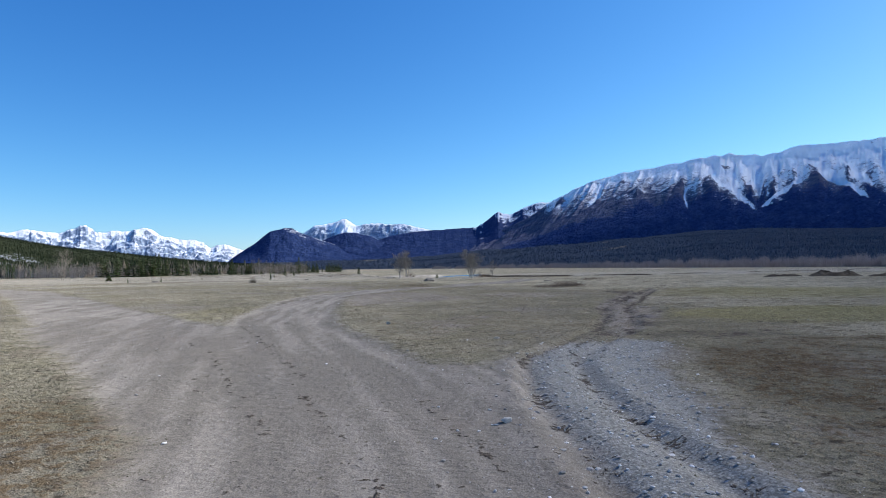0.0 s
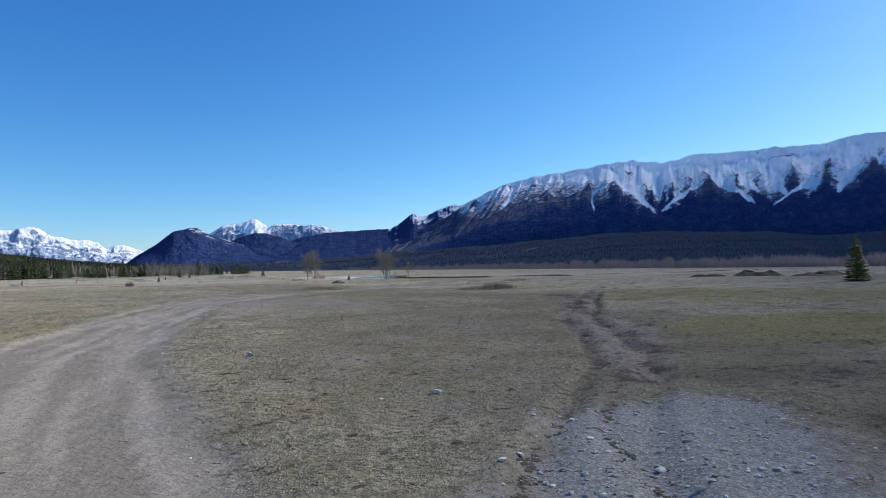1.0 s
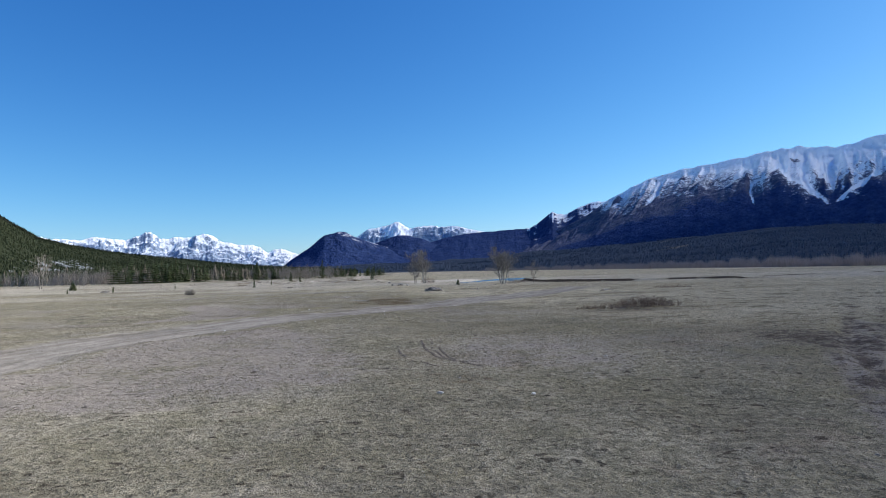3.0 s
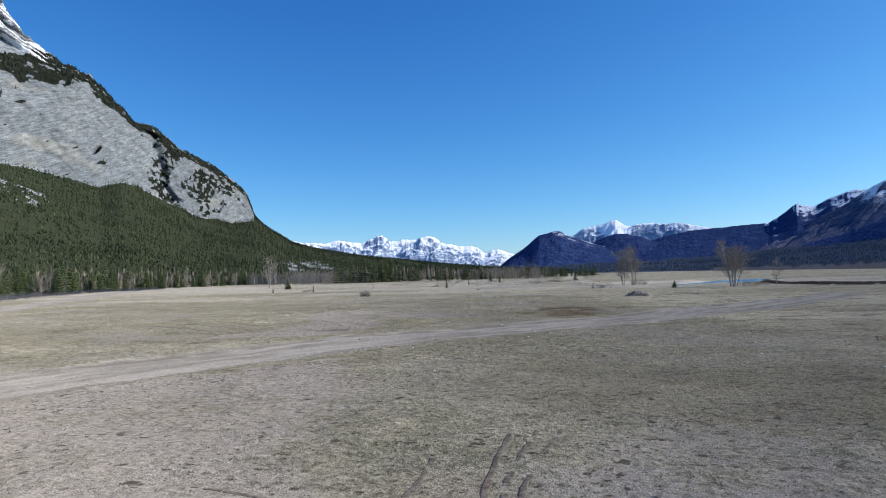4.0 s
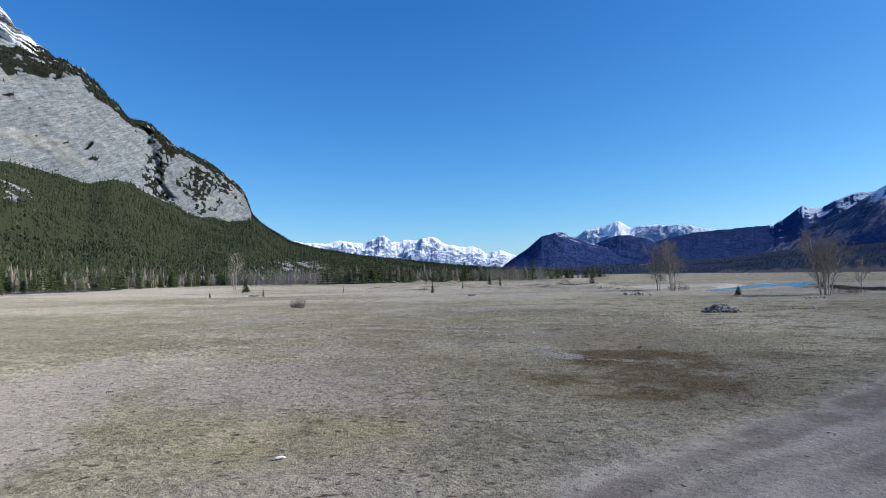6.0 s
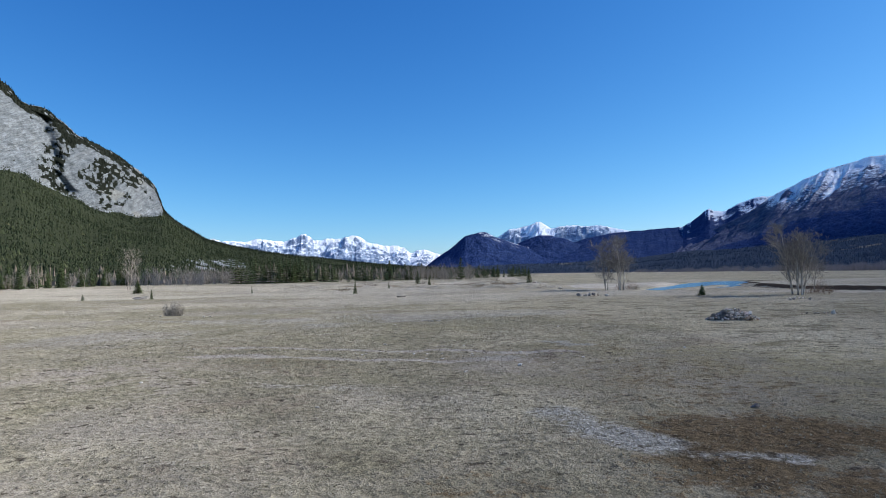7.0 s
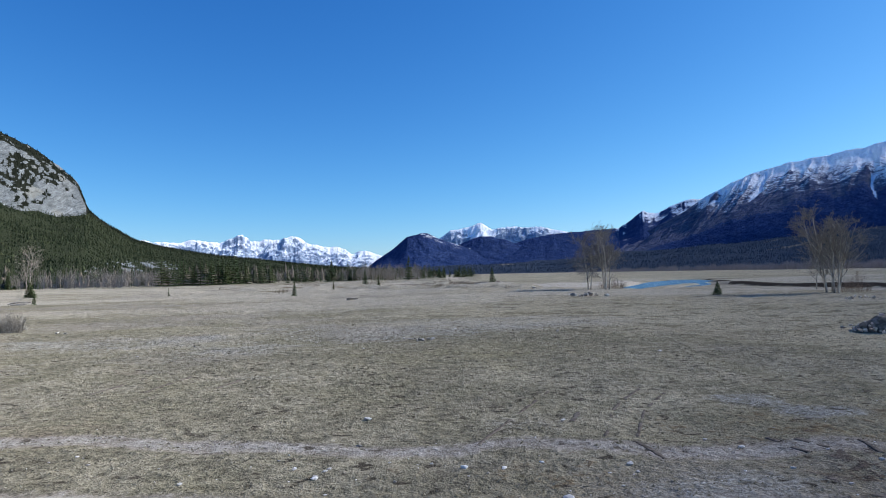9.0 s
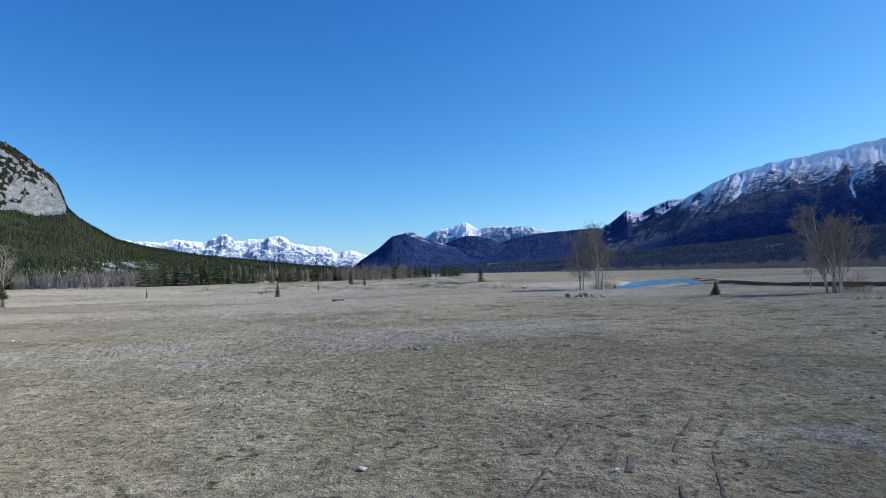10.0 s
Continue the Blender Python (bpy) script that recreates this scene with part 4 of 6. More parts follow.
    tagged(new("mountain_right", me), "long snow-capped mountain wall with dark lower slopes in painted haze blue", "mountain", kind="structure")


build_right()


def bench(name, label, pts, r0, r1, seed):
    """Low wooded ground in front of the far slopes."""
    az = np.arange(pts[0][0], pts[-1][0], 0.2)
    v = np.linspace(0, 1.25, 60)
    A, V = np.meshgrid(az, v, indexing="ij")
    r = r0(az)[:, None] + (r1 - r0(az)[:, None]) * V
    top = r1 * np.tan(np.radians(prof(az, pts)))[:, None]
    x, y = polar(A, r)
    h = -1.2 + top * np.clip(V, 0, 1) ** 1.6 + 14 * smooth(0.05, 0.5, V) * fbm(x / 260, y / 260, seed, 4)
    h = np.where(V > 1, h - (V - 1) * 300, h)
    cover = np.stack([h * 0, h * 0 + 1.0 - 0.7 * smooth(0.8, 1.15, fbm(x / 300, y / 120, seed + 3, 3)), h * 0, h * 0], -1)
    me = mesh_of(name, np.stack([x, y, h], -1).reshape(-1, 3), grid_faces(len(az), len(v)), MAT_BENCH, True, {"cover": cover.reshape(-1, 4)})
    tagged(new(name, me), label, "forest", kind="structure")
    return np.stack([x, y, h], -1)


# far forest is blued by haze, painted into its two forest colours
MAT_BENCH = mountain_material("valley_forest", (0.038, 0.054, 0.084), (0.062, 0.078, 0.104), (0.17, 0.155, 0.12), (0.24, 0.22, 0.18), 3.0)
BENCH_PTS = [(-12, 0.7), (0, 0.9), (8, 1.3), (12.4, 1.86), (22.9, 2.2), (33, 3.0), (42, 2.64), (50, 2.3), (70, 2.3), (110, 2.0)]
BELT = [(-8, 2300), (0, 1900), (6, 1500), (12.4, 1150), (18, 900), (22.8, 740), (33, 540), (40, 480), (50, 430), (70, 430), (110, 500)]
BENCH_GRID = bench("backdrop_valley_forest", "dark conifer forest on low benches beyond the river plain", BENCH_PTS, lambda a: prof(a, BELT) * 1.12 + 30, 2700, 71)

# left mountain: forest slope, limestone wall, wooded ledge, snowy upper rocks
EL_TREE = [(-120, 8), (-75, 10), (-59, 10.24), (-57, 10.3), (-54.7, 9.7), (-51.5, 9.3), (-47.3, 8.3), (-45.3, 7.9), (-43.8, 8.3), (-42.4, 8.1), (-41.0, 7.2), (-37.9, 5.6), (-34.9, 5.04), (-32.9, 5.3), (-31.9, 4.5), (-29.8, 3.2), (-27.7, 2.6), (-24.6, 2.05), (-18.4, 1.3), (-9.3, 0.45), (-4, 0.1)]
EL_WALL = [(-120, 14), (-75, 18), (-59, 17.7), (-57, 17.6), (-54.8, 16.95), (-52.3, 16.3), (-49, 16.3), (-46, 15.9), (-42.7, 12.9), (-40.8, 12.3), (-39.2, 10.9), (-36.9, 9.7), (-34.9, 8.5), (-33.6, 7.3), (-32.9, 5.45), (-31.9, 4.6), (-29.8, 3.28), (-27.7, 2.68), (-24.6, 2.1), (-18.4, 1.36), (-9.3, 0.5), (-4, 0.15)]
EL_TOP = [(-120, 18), (-90, 24), (-70, 29.5), (-60, 27), (-53.2, 22.2), (-51.6, 20.4), (-49.9, 18.6), (-48.5, 17.6), (-45.9, 16.6), (-44.1, 14.9), (-42.7, 13.35), (-40.8, 12.8), (-39.3, 11.4), (-36.9, 10.3), (-34.9, 9.0), (-33.6, 7.7), (-33.1, 6.2), (-32.8, 5.5),
          (-31.9, 4.75), (-29.8, 3.4), (-27.7, 2.78), (-24.6, 2.2), (-21.85, 1.8), (-18.4, 1.43), (-14.4, 0.9), (-9.3, 0.55), (-4, 0.2)]


def build_left():
    az = np.arange(-120, -4, 0.11)
    wall_r = np.where(az < -33, 775 / np.sin(np.radians(np.clip(-az, 33, 90))), 0)
    wall_r = np.where(az < -33, wall_r, 1423 + (az + 33) * 45)
    foot = np.interp(az, [-120, -90, -60, -50, -40, -33, -25, -15, -4], [160, 150, 190, 260, 380, 470, 640, 900, 1400])
    el_t, el_w, el_s = prof(az, EL_TREE), prof(az, EL_WALL), prof(az, EL_TOP) * (1 + 0.010 * fbm(az * 2.2, az * 0, 5, 4))
    h_t = wall_r * np.tan(np.radians(el_t)) + 2.7
    r_w = wall_r + np.maximum(h_t * 0.25 * smooth(0, 4, el_w - el_t), 4)
    h_w = r_w * np.tan(np.radians(el_w)) + 2.7
    r_s = r_w + np.interp(az, [-120, -60, -50, -46, -33, -30], [420, 380, 130, 60, 30, 25])
    h_s = r_s * np.tan(np.radians(el_s)) + 2.7
    zero = np.full_like(az, -3.0)
    keys_r = np.stack([foot, foot + (wall_r - foot) * 0.35, wall_r, r_w, r_s, r_s + 120, r_s + 500], 1)
    keys_h = np.stack([zero, h_t * 0.20, h_t, h_w, h_s, h_s * 0.8, h_s * 0.3], 1)
    v = np.concatenate([np.linspace(0, 1, 26)[:-1], np.linspace(1, 2, 62)[:-1], np.linspace(2, 3, 70)[:-1], np.linspace(3, 4, 46)[:-1], np.linspace(4, 6, 8)])
    k = np.minimum(v.astype(int), 5)
    f = v - k
    R = keys_r[:, k] * (1 - f) + keys_r[:, k + 1] * f
    H = keys_h[:, k] * (1 - f) + keys_h[:, k + 1] * f
    A, V = np.meshgrid(az, v, indexing="ij")
    x, y = polar(A, R, 7.5, 62.0)
    wall = smooth(1.9, 2.1, V) * (1 - smooth(3.0, 3.3, V))
    high = smooth(3.1, 3.5, V) * (1 - smooth(4, 4.2, V)) * smooth(-46, -52, A)
    along = y * 0.9 + x * 0.2
    jut = wall * (10 * fbm(along / 90, H / 120, 61, 4) + 2.2 * fbm((along - H * 0.3) / 14, (H + along * 0.3) / 9, 64, 5)) + high * 30 * fbm(along / 60, (H + along * 0.5) / 26, 66, 4)
    rib = 20 * wall * np.exp(-(((A + 40.6 + (V - 2.5) * 1.6 + 0.35 * fbm(V * 6, A * 0, 91, 3)) / 0.48) ** 2))
    cave = 26 * np.exp(-(((A + 45.5 - (V - 2.36) * 5) / 0.13) ** 2 + ((V - 2.36) / 0.055) ** 2) ** 2)
    R2 = R + jut + rib + cave
    x, y = polar(A, R2, 7.5, 62.0)
    H = H + (1 - smooth(1.7, 2.0, V)) * smooth(0.1, 0.6, V) * 9 * fbm(x / 130, y / 130, 68, 4)
    # cover
    n = fbm(along / 45, H / 40, 71, 4)
    scree = 1.3 * np.exp(-(((A + 54.0) / 2.6) ** 2 + ((V - 1.68) / 0.2) ** 2)) + 1.2 * np.exp(-(((A + 51.5) / 2.4) ** 2 + ((V - 1.52) / 0.17) ** 2)) + 0.9 * np.exp(-(((A + 58.5) / 1.6) ** 2 + ((V - 1.84) / 0.10) ** 2))
    rise = np.degrees(np.arctan2(H - 2.7, R2))
    cut = smooth(-33.2, -32.0, A) * (1 - smooth(-26.8, -25.6, A)) * smooth(0.6, 0.8, rise) * (1 - smooth(1.35, 1.8, rise)) * (0.5 + 1.3 * fbm(x / 22, y / 22, 72, 4))
    tree = 1 - smooth(1.97, 2.02, V + 0.05 * n)
    tree = tree * (1 - np.clip(scree * (0.85 + 1.1 * fbm(along / 16, H / 12, 73, 3)) * (0.1 + 1.1 * smooth(-0.05, 0.35, fbm(along / 8, H / 5, 74, 3))), 0, 1)) * (1 - np.clip(cut, 0, 1))
    ledge = smooth(2.88, 3.02, V + 0.13 * n) * (1 - smooth(3.12, 3.26, V + 0.30 * n - 0.8 * smooth(-53, -48, A)))
    ledge = ledge * np.maximum(smooth(-60, -55.5, A + 6 * (3.15 - V)), smooth(0.15, 0.35, n)) * (0.35 + 0.65 * smooth(-0.65, -0.35, fbm(along / 9, H / 7, 75, 3)))
    tree = np.maximum(tree, ledge * smooth(-0.75, -0.5, n + 0.2))
    tongue = wall * smooth(0.0, 0.10, (V - 2.62) - 0.30 + 0.38 * np.exp(-(((A + 52.6 + (V - 2.8) * 5) / 0.55) ** 2)))
    tree = np.maximum(tree, tongue * 0.8 * smooth(-0.3, 0.1, fbm(along / 8, H / 6, 78, 3)))
    veg = 0.8 * wall * smooth(-43, -40.5, A) * smooth(0.08, 0.42, fbm(along / 38, (H - along * 0.35) / 30, 77, 4) + 0.35 * np.exp(-(((A + 36.6) / 1.7) ** 2 + ((V - 2.72) / 0.16) ** 2)) * 2 + 0.7 * np.exp(-(((A + 41.8) / 0.8) ** 2)) * (1 - smooth(2.2, 2.6, V)))
    few = wall * smooth(0.8, 0.95, fbm(along / 24, (H - along * 0.3) / 13, 79, 3)) * 0.75
    open_wood = smooth(-0.4, 0.0, fbm(along / 6, H / 5, 76, 3))
    tree = np.maximum.reduce([tree, veg * open_wood, few * open_wood])
    tree = np.where((A > -33), np.maximum(tree, smooth(1.9, 2.0, V)), tree)
    snow = smooth(3.38, 3.6, V) * smooth(-47.5, -49.5, A) * (0.49 + 0.8 * fbm(along / 60, (H + along * 0.55) / 6, 83, 4))
    stain = wall * (0.3 + 0.7 * smooth(0.2, 0.8, fbm(along / 70, H / 40, 87, 3)))
    cover = np.stack([snow, tree, stain, smooth(2.0, 2.05, V) * 1.0], -1)
    P = np.stack([x, y, H], -1)
    me = mesh_of("mountain_left", P.reshape(-1, 3), grid_faces(len(az), len(v)), MAT_CLIFF, True, {"cover": cover.reshape(-1, 4)})
    tagged(new("mountain_left", me), "grey limestone cliff above a conifer-covered slope", "mountain", kind="structure")
    return P, tree, A, V


LEFT_P, LEFT_TREE, LEFT_A, LEFT_V = build_left()

# ---- trees ----


def tubes(paths, sides):
    """Tapered tubes along lists of (point, radius)."""
    V, F, base = [], [], 0
    for path in paths:
        n = len(path)
        for k, (p, r) in enumerate(path):
            a, b = path[max(k - 1, 0)][0], path[min(k + 1, n - 1)][0]
            d = (b - a).normalized()
            u = d.cross(Vector((0.31, 0.77, 0.55))).normalized()
            w = d.cross(u)
            for s in range(sides):
                t = 2 * math.pi * s / sides
                V.append(p + (u * math.cos(t) + w * math.sin(t)) * r)
        for k in range(n - 1):
            for s in range(sides):
                a, b = base + k * sides + s, base + k * sides + (s + 1) % sides
                F.append((a, b, b + sides, a + sides))
        base += n * sides
    return np.array([tuple(v) for v in V]), np.array(F)


def spindles(items):
    """Small pointed needle sprays: (start, end, width, thickness)."""
    V, F = [], []
    for p, q, w, th in items:
        d = q - p
        side = d.cross(Vector((0, 0, 1)))
        side = side.normalized() * w if side.length > 1e-6 else Vector((w, 0, 0))
        m = p + d * 0.45
        b = len(V)
        V += [p, q, m + side, m - side, m + Vector((0, 0, th)), m - Vector((0, 0, th * 0.7))]
        F += [(b, b + 2, b + 4), (b + 2, b + 1, b + 4), (b + 1, b + 3, b + 4), (b + 3, b, b + 4), (b + 2, b, b + 5), (b + 1, b + 2, b + 5), (b + 3, b + 1, b + 5), (b, b + 3, b + 5)]
    return np.array([tuple(v) for v in V]), np.array(F)


def spruce_meshes(seed, slim=1.0, levels=17, sparse=0.0, side_sprays=True):
    """A spruce one metre high: trunk mesh and crown mesh."""
    rnd = random.Random(seed)
    lean = Vector((rnd.uniform(-0.02, 0.02), rnd.uniform(-0.02, 0.02), 1))
    tv, tf = tubes([[(lean * t, 0.022 * (1 - t) + 0.002) for t in (0, 0.25, 0.5, 0.75, 0.99)]], 6)
    sprays = []
    for k in range(levels):
        t = 0.05 + 0.93 * (k / levels) ** 0.92
        reach = 0.27 * slim * (1 - t) ** 0.82 + 0.012
        n = max(4, int(9 - 4 * t))
        off = rnd.uniform(0, 6.3)
        for j in range(n):
            if rnd.random() < sparse:
                continue
            a = off + 6.283 * j / n + rnd.uniform(-0.3, 0.3)
            ln = reach * rnd.uniform(0.68, 1.2)
            out = Vector((math.cos(a), math.sin(a), 0))
            p = lean * (t + rnd.uniform(-0.012, 0.012))
            q = p + out * ln * 0.62 + Vector((0, 0, -0.10 * ln - 0.012))
            e = p + out * ln + Vector((0, 0, -0.02 * ln + rnd.uniform(-0.02, 0.01)))
            w = ln * 0.24 + 0.008
            sprays.append((p, q, w * 1.1, 0.020))
            sprays.append((p + (q - p) * 0.55, e, w * 0.85, 0.016))
            for sgn in (-1, 1) if side_sprays else ():
                tip = p + out * ln * rnd.uniform(0.62, 0.86) + Vector((-out.y, out.x, 0)) * sgn * ln * rnd.uniform(0.26, 0.42) + Vector((0, 0, -0.10 * ln - rnd.uniform(0, 0.02)))
                sprays.append((p + (q - p) * 0.4, tip, w * 0.55, 0.013))
    sprays.append((lean * 0.93, lean * 1.02, 0.008, 0.008))
    cv, cf = spindles(sprays)
    return mesh_of("trunk", tv, tf, MAT_BARK), mesh_of("crown", cv, cf, MAT_NEEDLES, False)


def branch_paths(seed, stems, height, spread, depth, twig=1.0, lean_side=0.0):
    """Stems with limbs and twigs of a leafless tree, sorted into thick and fine."""
    rnd = random.Random(seed)
    thick, fine = [], []

    def grow(p, d, length, radius, level):
        path, q, steps = [(p.copy(), radius)], p.copy(), 5 if level < 2 else 3
        dirs = []
        for k in range(steps):
            d = (d + Vector((rnd.uniform(-1, 1), rnd.uniform(-1, 1), rnd.uniform(-0.5, 0.8))) * (0.08 + 0.06 * level) + Vector((0, 0, 0.05 if level == 1 else 0.0))).normalized()
            q = q + d * length / steps
            path.append((q.copy(), max(radius * (1 - 0.78 * (k + 1) / steps), 0.006 * twig)))
            dirs.append(d.copy())
        (thick if level < 2 else fine).append(path)
        if level >= depth:
            return
        count = {0: 15 if depth > 2 else 11, 1: 8, 2: 4}.get(level, 3)
        for j in range(count):
            t = rnd.uniform(0.16 if level == 0 else 0.2, 1.0)
            k = min(int(t * steps), steps - 1)
            a, b = path[k][0], path[k + 1][0]
            s = a + (b - a) * (t * steps - k)
            ang = rnd.uniform(0, 6.283)
            dd = dirs[k]
            u = dd.cross(Vector((0.3, 0.5, 0.8))).normalized()
            w = dd.cross(u)
            tilt = rnd.uniform(0.7, 1.15) if level == 0 else rnd.uniform(0.5, 1.15)
            nd = (dd * math.cos(tilt) + (u * math.cos(ang) + w * math.sin(ang)) * math.sin(tilt) + Vector((0, 0, 0.1))).normalized()
            grow(s, nd, length * rnd.uniform(0.34, 0.56) * (1.15 - 0.72 * t if level == 0 else 1), path[k][1] * (0.5 if level == 0 else 0.62), level + 1)

    for k in range(stems):
        a = 6.283 * k / stems + rnd.uniform(-0.5, 0.5)
        r = 0.0 if stems == 1 else rnd.uniform(0.2, 0.65)
        tilt = 0.03 if stems == 1 else spread * rnd.uniform(0.35, 1.25)
        d = Vector((math.cos(a) * tilt + lean_side, math.sin(a) * tilt, 1)).normalized()
        grow(Vector((math.cos(a) * r, math.sin(a) * r, -0.1)), d, height * rnd.uniform(0.82, 1.0), height * 0.0135 * rnd.uniform(0.75, 1.15), 0)
    return thick, fine


def bare_tree(label, x, y, seed, stems, height, spread, depth=3, bark=None, twigs=None, group="", twig=1.0):
    thick, fine = branch_paths(seed, stems, height, spread, depth, twig)
    root = tagged(new("bare_tree"), label, "tree", group)
    root.matrix_world = pose(x, y, float(ground_z(x, y)))
    tv, tf = tubes(thick, 6)
    part("trunk", mesh_of("trunk", tv, tf, bark or MAT_POPLAR), root, "grey-brown stems and limbs")
    fv, ff = tubes(fine, 3)
    part("crown", mesh_of("crown", fv, ff, twigs or MAT_TWIG), root, "fine leafless twigs")
    return root


bare_tree("leafless poplar clump with slender upright stems at the meadow edge", 8.4, 182.9, 4, 3, 6.2, 0.10, twig=1.9)
bare_tree("taller leafless poplar clump with grey stems at the meadow edge", 10.5, 182.5, 7, 4, 7.4, 0.11, twig=1.9)
bare_tree("leafless poplar fanning out in several grey stems above the river bank", 25.3, 160.8, 33, 6, 6.9, 0.17, twig=1.8)
bare_tree("small leafless poplar with a thin single stem near the river", 37.0, 186.0, 21, 1, 5.0, 0.1, 3, twig=1.8)

SPRUCE = [spruce_meshes(s, sl, lv, sp) for s, sl, lv, sp in ((1, 1.0, 18, 0.0), (2, 0.82, 20, 0.06), (3, 1.12, 23, 0.03), (4, 0.7, 19, 0.14), (5, 0.95, 16, 0.2))]
SPRUCE += [spruce_meshes(s, sl, 12, sp, False) for s, sl, sp in ((6, 1.15, 0.0), (7, 0.95, 0.05), (8, 1.3, 0.05))]


def spruce(kind, label, x, y, height, width=1.0, group="", z=None, turn=0.0):
    root = tagged(new("spruce_tree"), label, "tree", group)
    base = float(ground_z(x, y)) if z is None else z
    root.matrix_world = pose(x, y, base - 0.03, 0, 0, turn) @ Matrix.Diagonal((height * width, height * width, height, 1))
    part("trunk", SPRUCE[kind][0], root)
    part("crown", SPRUCE[kind][1], root)
    return root


YOUNG = "young green spruce standing alone on the dry meadow"
for k, (x, y, h, w) in enumerate([(-2.97, 212.7, 2.6, 1.1), (-28.5, 183, 1.9, 1.0), (-78.5, 202.5, 2.7, 1.5), (-55.1, 172.5, 1.4, 0.9), (16.6, 163.3, 1.25, 1.5), (-48.8, 190.4, 1.2, 0.7),
                                 (-61.5, 167, 1.0, 1.0), (-31, 214, 1.6, 0.8)]):
    spruce((0, 1, 2, 0, 2, 3, 0, 3)[k], YOUNG, x, y, h, w, "young spruces on the meadow", turn=47 * k)
spruce(2, "full green spruce beside a dark earth mound", 71.5, 75.5, 6.4, 1.05)
spruce(4, "tall dark spruce at the end of a poplar grove", -31.5, 330, 9.4, 1.0)
spruce(3, "pale thin young spruce among the hummocks", -29.5, 236, 3.2, 1.3)
spruce(3, "pale thin young spruce among the hummocks", -26.0, 232, 2.6, 1.2)

# conifers along the meadow's edge
EDGE = [(-97, 62), (-99, 100), (-108, 137), (-124, 160), (-143, 196), (-158, 236), (-176, 290), (-190, 345), (-178, 362)]
edge_rng = random.Random(5)


def along(pts, t):
    k = min(int(t), len(pts) - 2)
    f = t - k
    return pts[k][0] * (1 - f) + pts[k + 1][0] * f, pts[k][1] * (1 - f) + pts[k + 1][1] * f


ROW = "dark green spruce in the dense row along the meadow edge"
for k in range(130):
    t = (len(EDGE) - 1) * (k + edge_rng.random()) / 130
    x, y = along(EDGE, t)
    back = edge_rng.random() ** 1.3 * 22
    x, y = x - back * 0.86, y + back * 0.5
    h = edge_rng.uniform(5.5, 10.5) * (1.15 if t < 3 else 1.0)
    spruce(edge_rng.choice((0, 0, 1, 1, 2, 4)), ROW, x, y, h, edge_rng.uniform(0.8, 1.1), "spruce row", 0.0, edge_rng.uniform(0, 360))
spruce(4, "large full spruce with browning upper branches at the meadow edge", -112, 141, 13.5, 1.15, turn=30)
GROVE = "green spruce in the clump beyond the meadow"
for k in range(64):
    t = edge_rng.random()
    x, y = -131 + 74 * t + edge_rng.uniform(-3, 3), 338 + 66 * t**1.3 + edge_rng.uniform(-2, 18)
    h = edge_rng.uniform(8, 13.5) * (1.0 if t < 0.45 else 0.74)
    if t > 0.45 and edge_rng.random() < 0.35:
        continue
    spruce(edge_rng.choice((5, 6, 6, 7)), GROVE, x, y, h, edge_rng.uniform(0.75, 1.05), "spruce clump", 0.0, edge_rng.uniform(0, 360))
FARROW = "distant spruce at the foot of the valley"
for k in range(46):
    t = edge_rng.random()
    x, y = -62 + 52 * t + edge_rng.uniform(-4, 4), 405 + 250 * t**1.6 + edge_rng.uniform(-10, 30)
    spruce(edge_rng.choice((5, 6, 7)), FARROW, x, y, edge_rng.uniform(5.5, 9.5), edge_rng.uniform(0.8, 1.1), "far spruces", 0.0, edge_rng.uniform(0, 360))

# single spruces standing out before the woods: bearing, distance, height
LONE = "green spruce standing out before the woods"
for k, (a, r, h) in enumerate([(-17.1, 300, 6.2), (-16.3, 310, 5.6), (-15.6, 300, 6.8), (-14.9, 320, 5.6), (-13.9, 300, 10.6), (-13.2, 310, 7.0), (-12.2, 300, 6.2), (-11.7, 310, 7.2), (-11.0, 300, 8.0), (-10.0, 330, 6.6),
                               (-5.4, 420, 8.4), (-4.0, 430, 7.6), (-3.6, 420, 5.6), (-3.0, 430, 5.6), (-2.2, 420, 6.2), (-1.5, 430, 5.4), (-1.0, 440, 4.2), (-37.6, 330, 9), (-36, 335, 8), (-35.2, 325, 10), (-34.4, 340, 7),
                               (-33.2, 330, 9), (-32.4, 335, 7.4), (-31.3, 330, 8), (-30.4, 330, 9), (-29.6, 335, 7.4), (-28.7, 330, 7)]):
    spruce((0, 2, 1, 4, 0)[k % 5], LONE, -4.9 + r * math.sin(radians(a)), 107 + r * math.cos(radians(a)), h, 0.95 + 0.1 * (k % 3), "spruces before the woods", 0.0, 53 * k)

# leafless trees of the groves: a few shapes, copied
protos = []
for k, (stems, h, sp) in enumerate([(1, 7.5, 0.1), (2, 7.0, 0.12), (3, 6.0, 0.2)]):
    protos.append(bare_tree("slim leafless aspen in a grove beside the spruces", -46 + 5 * k, 352 + 4 * k, 60 + k, stems, h, sp, 2, MAT_BIRCH, MAT_TWIG, "leafless aspens", 2.0))
spots = [(-58 + 30 * edge_rng.random(), 335 + 45 * edge_rng.random()) for _ in range(30)]
spots += [(-172 + 40 * edge_rng.random(), 330 + 50 * edge_rng.random()) for _ in range(60)]
for k in range(26):
    x, y = along(EDGE, 1.8 + 6.1 * edge_rng.random())
    spots.append((x + edge_rng.uniform(-8, 2), y + edge_rng.uniform(-3, 6)))
spots += [(-105 + 70 * t + edge_rng.uniform(-6, 6), 372 + 60 * t + edge_rng.uniform(-4, 10)) for t in [edge_rng.random() for _ in range(36)]]
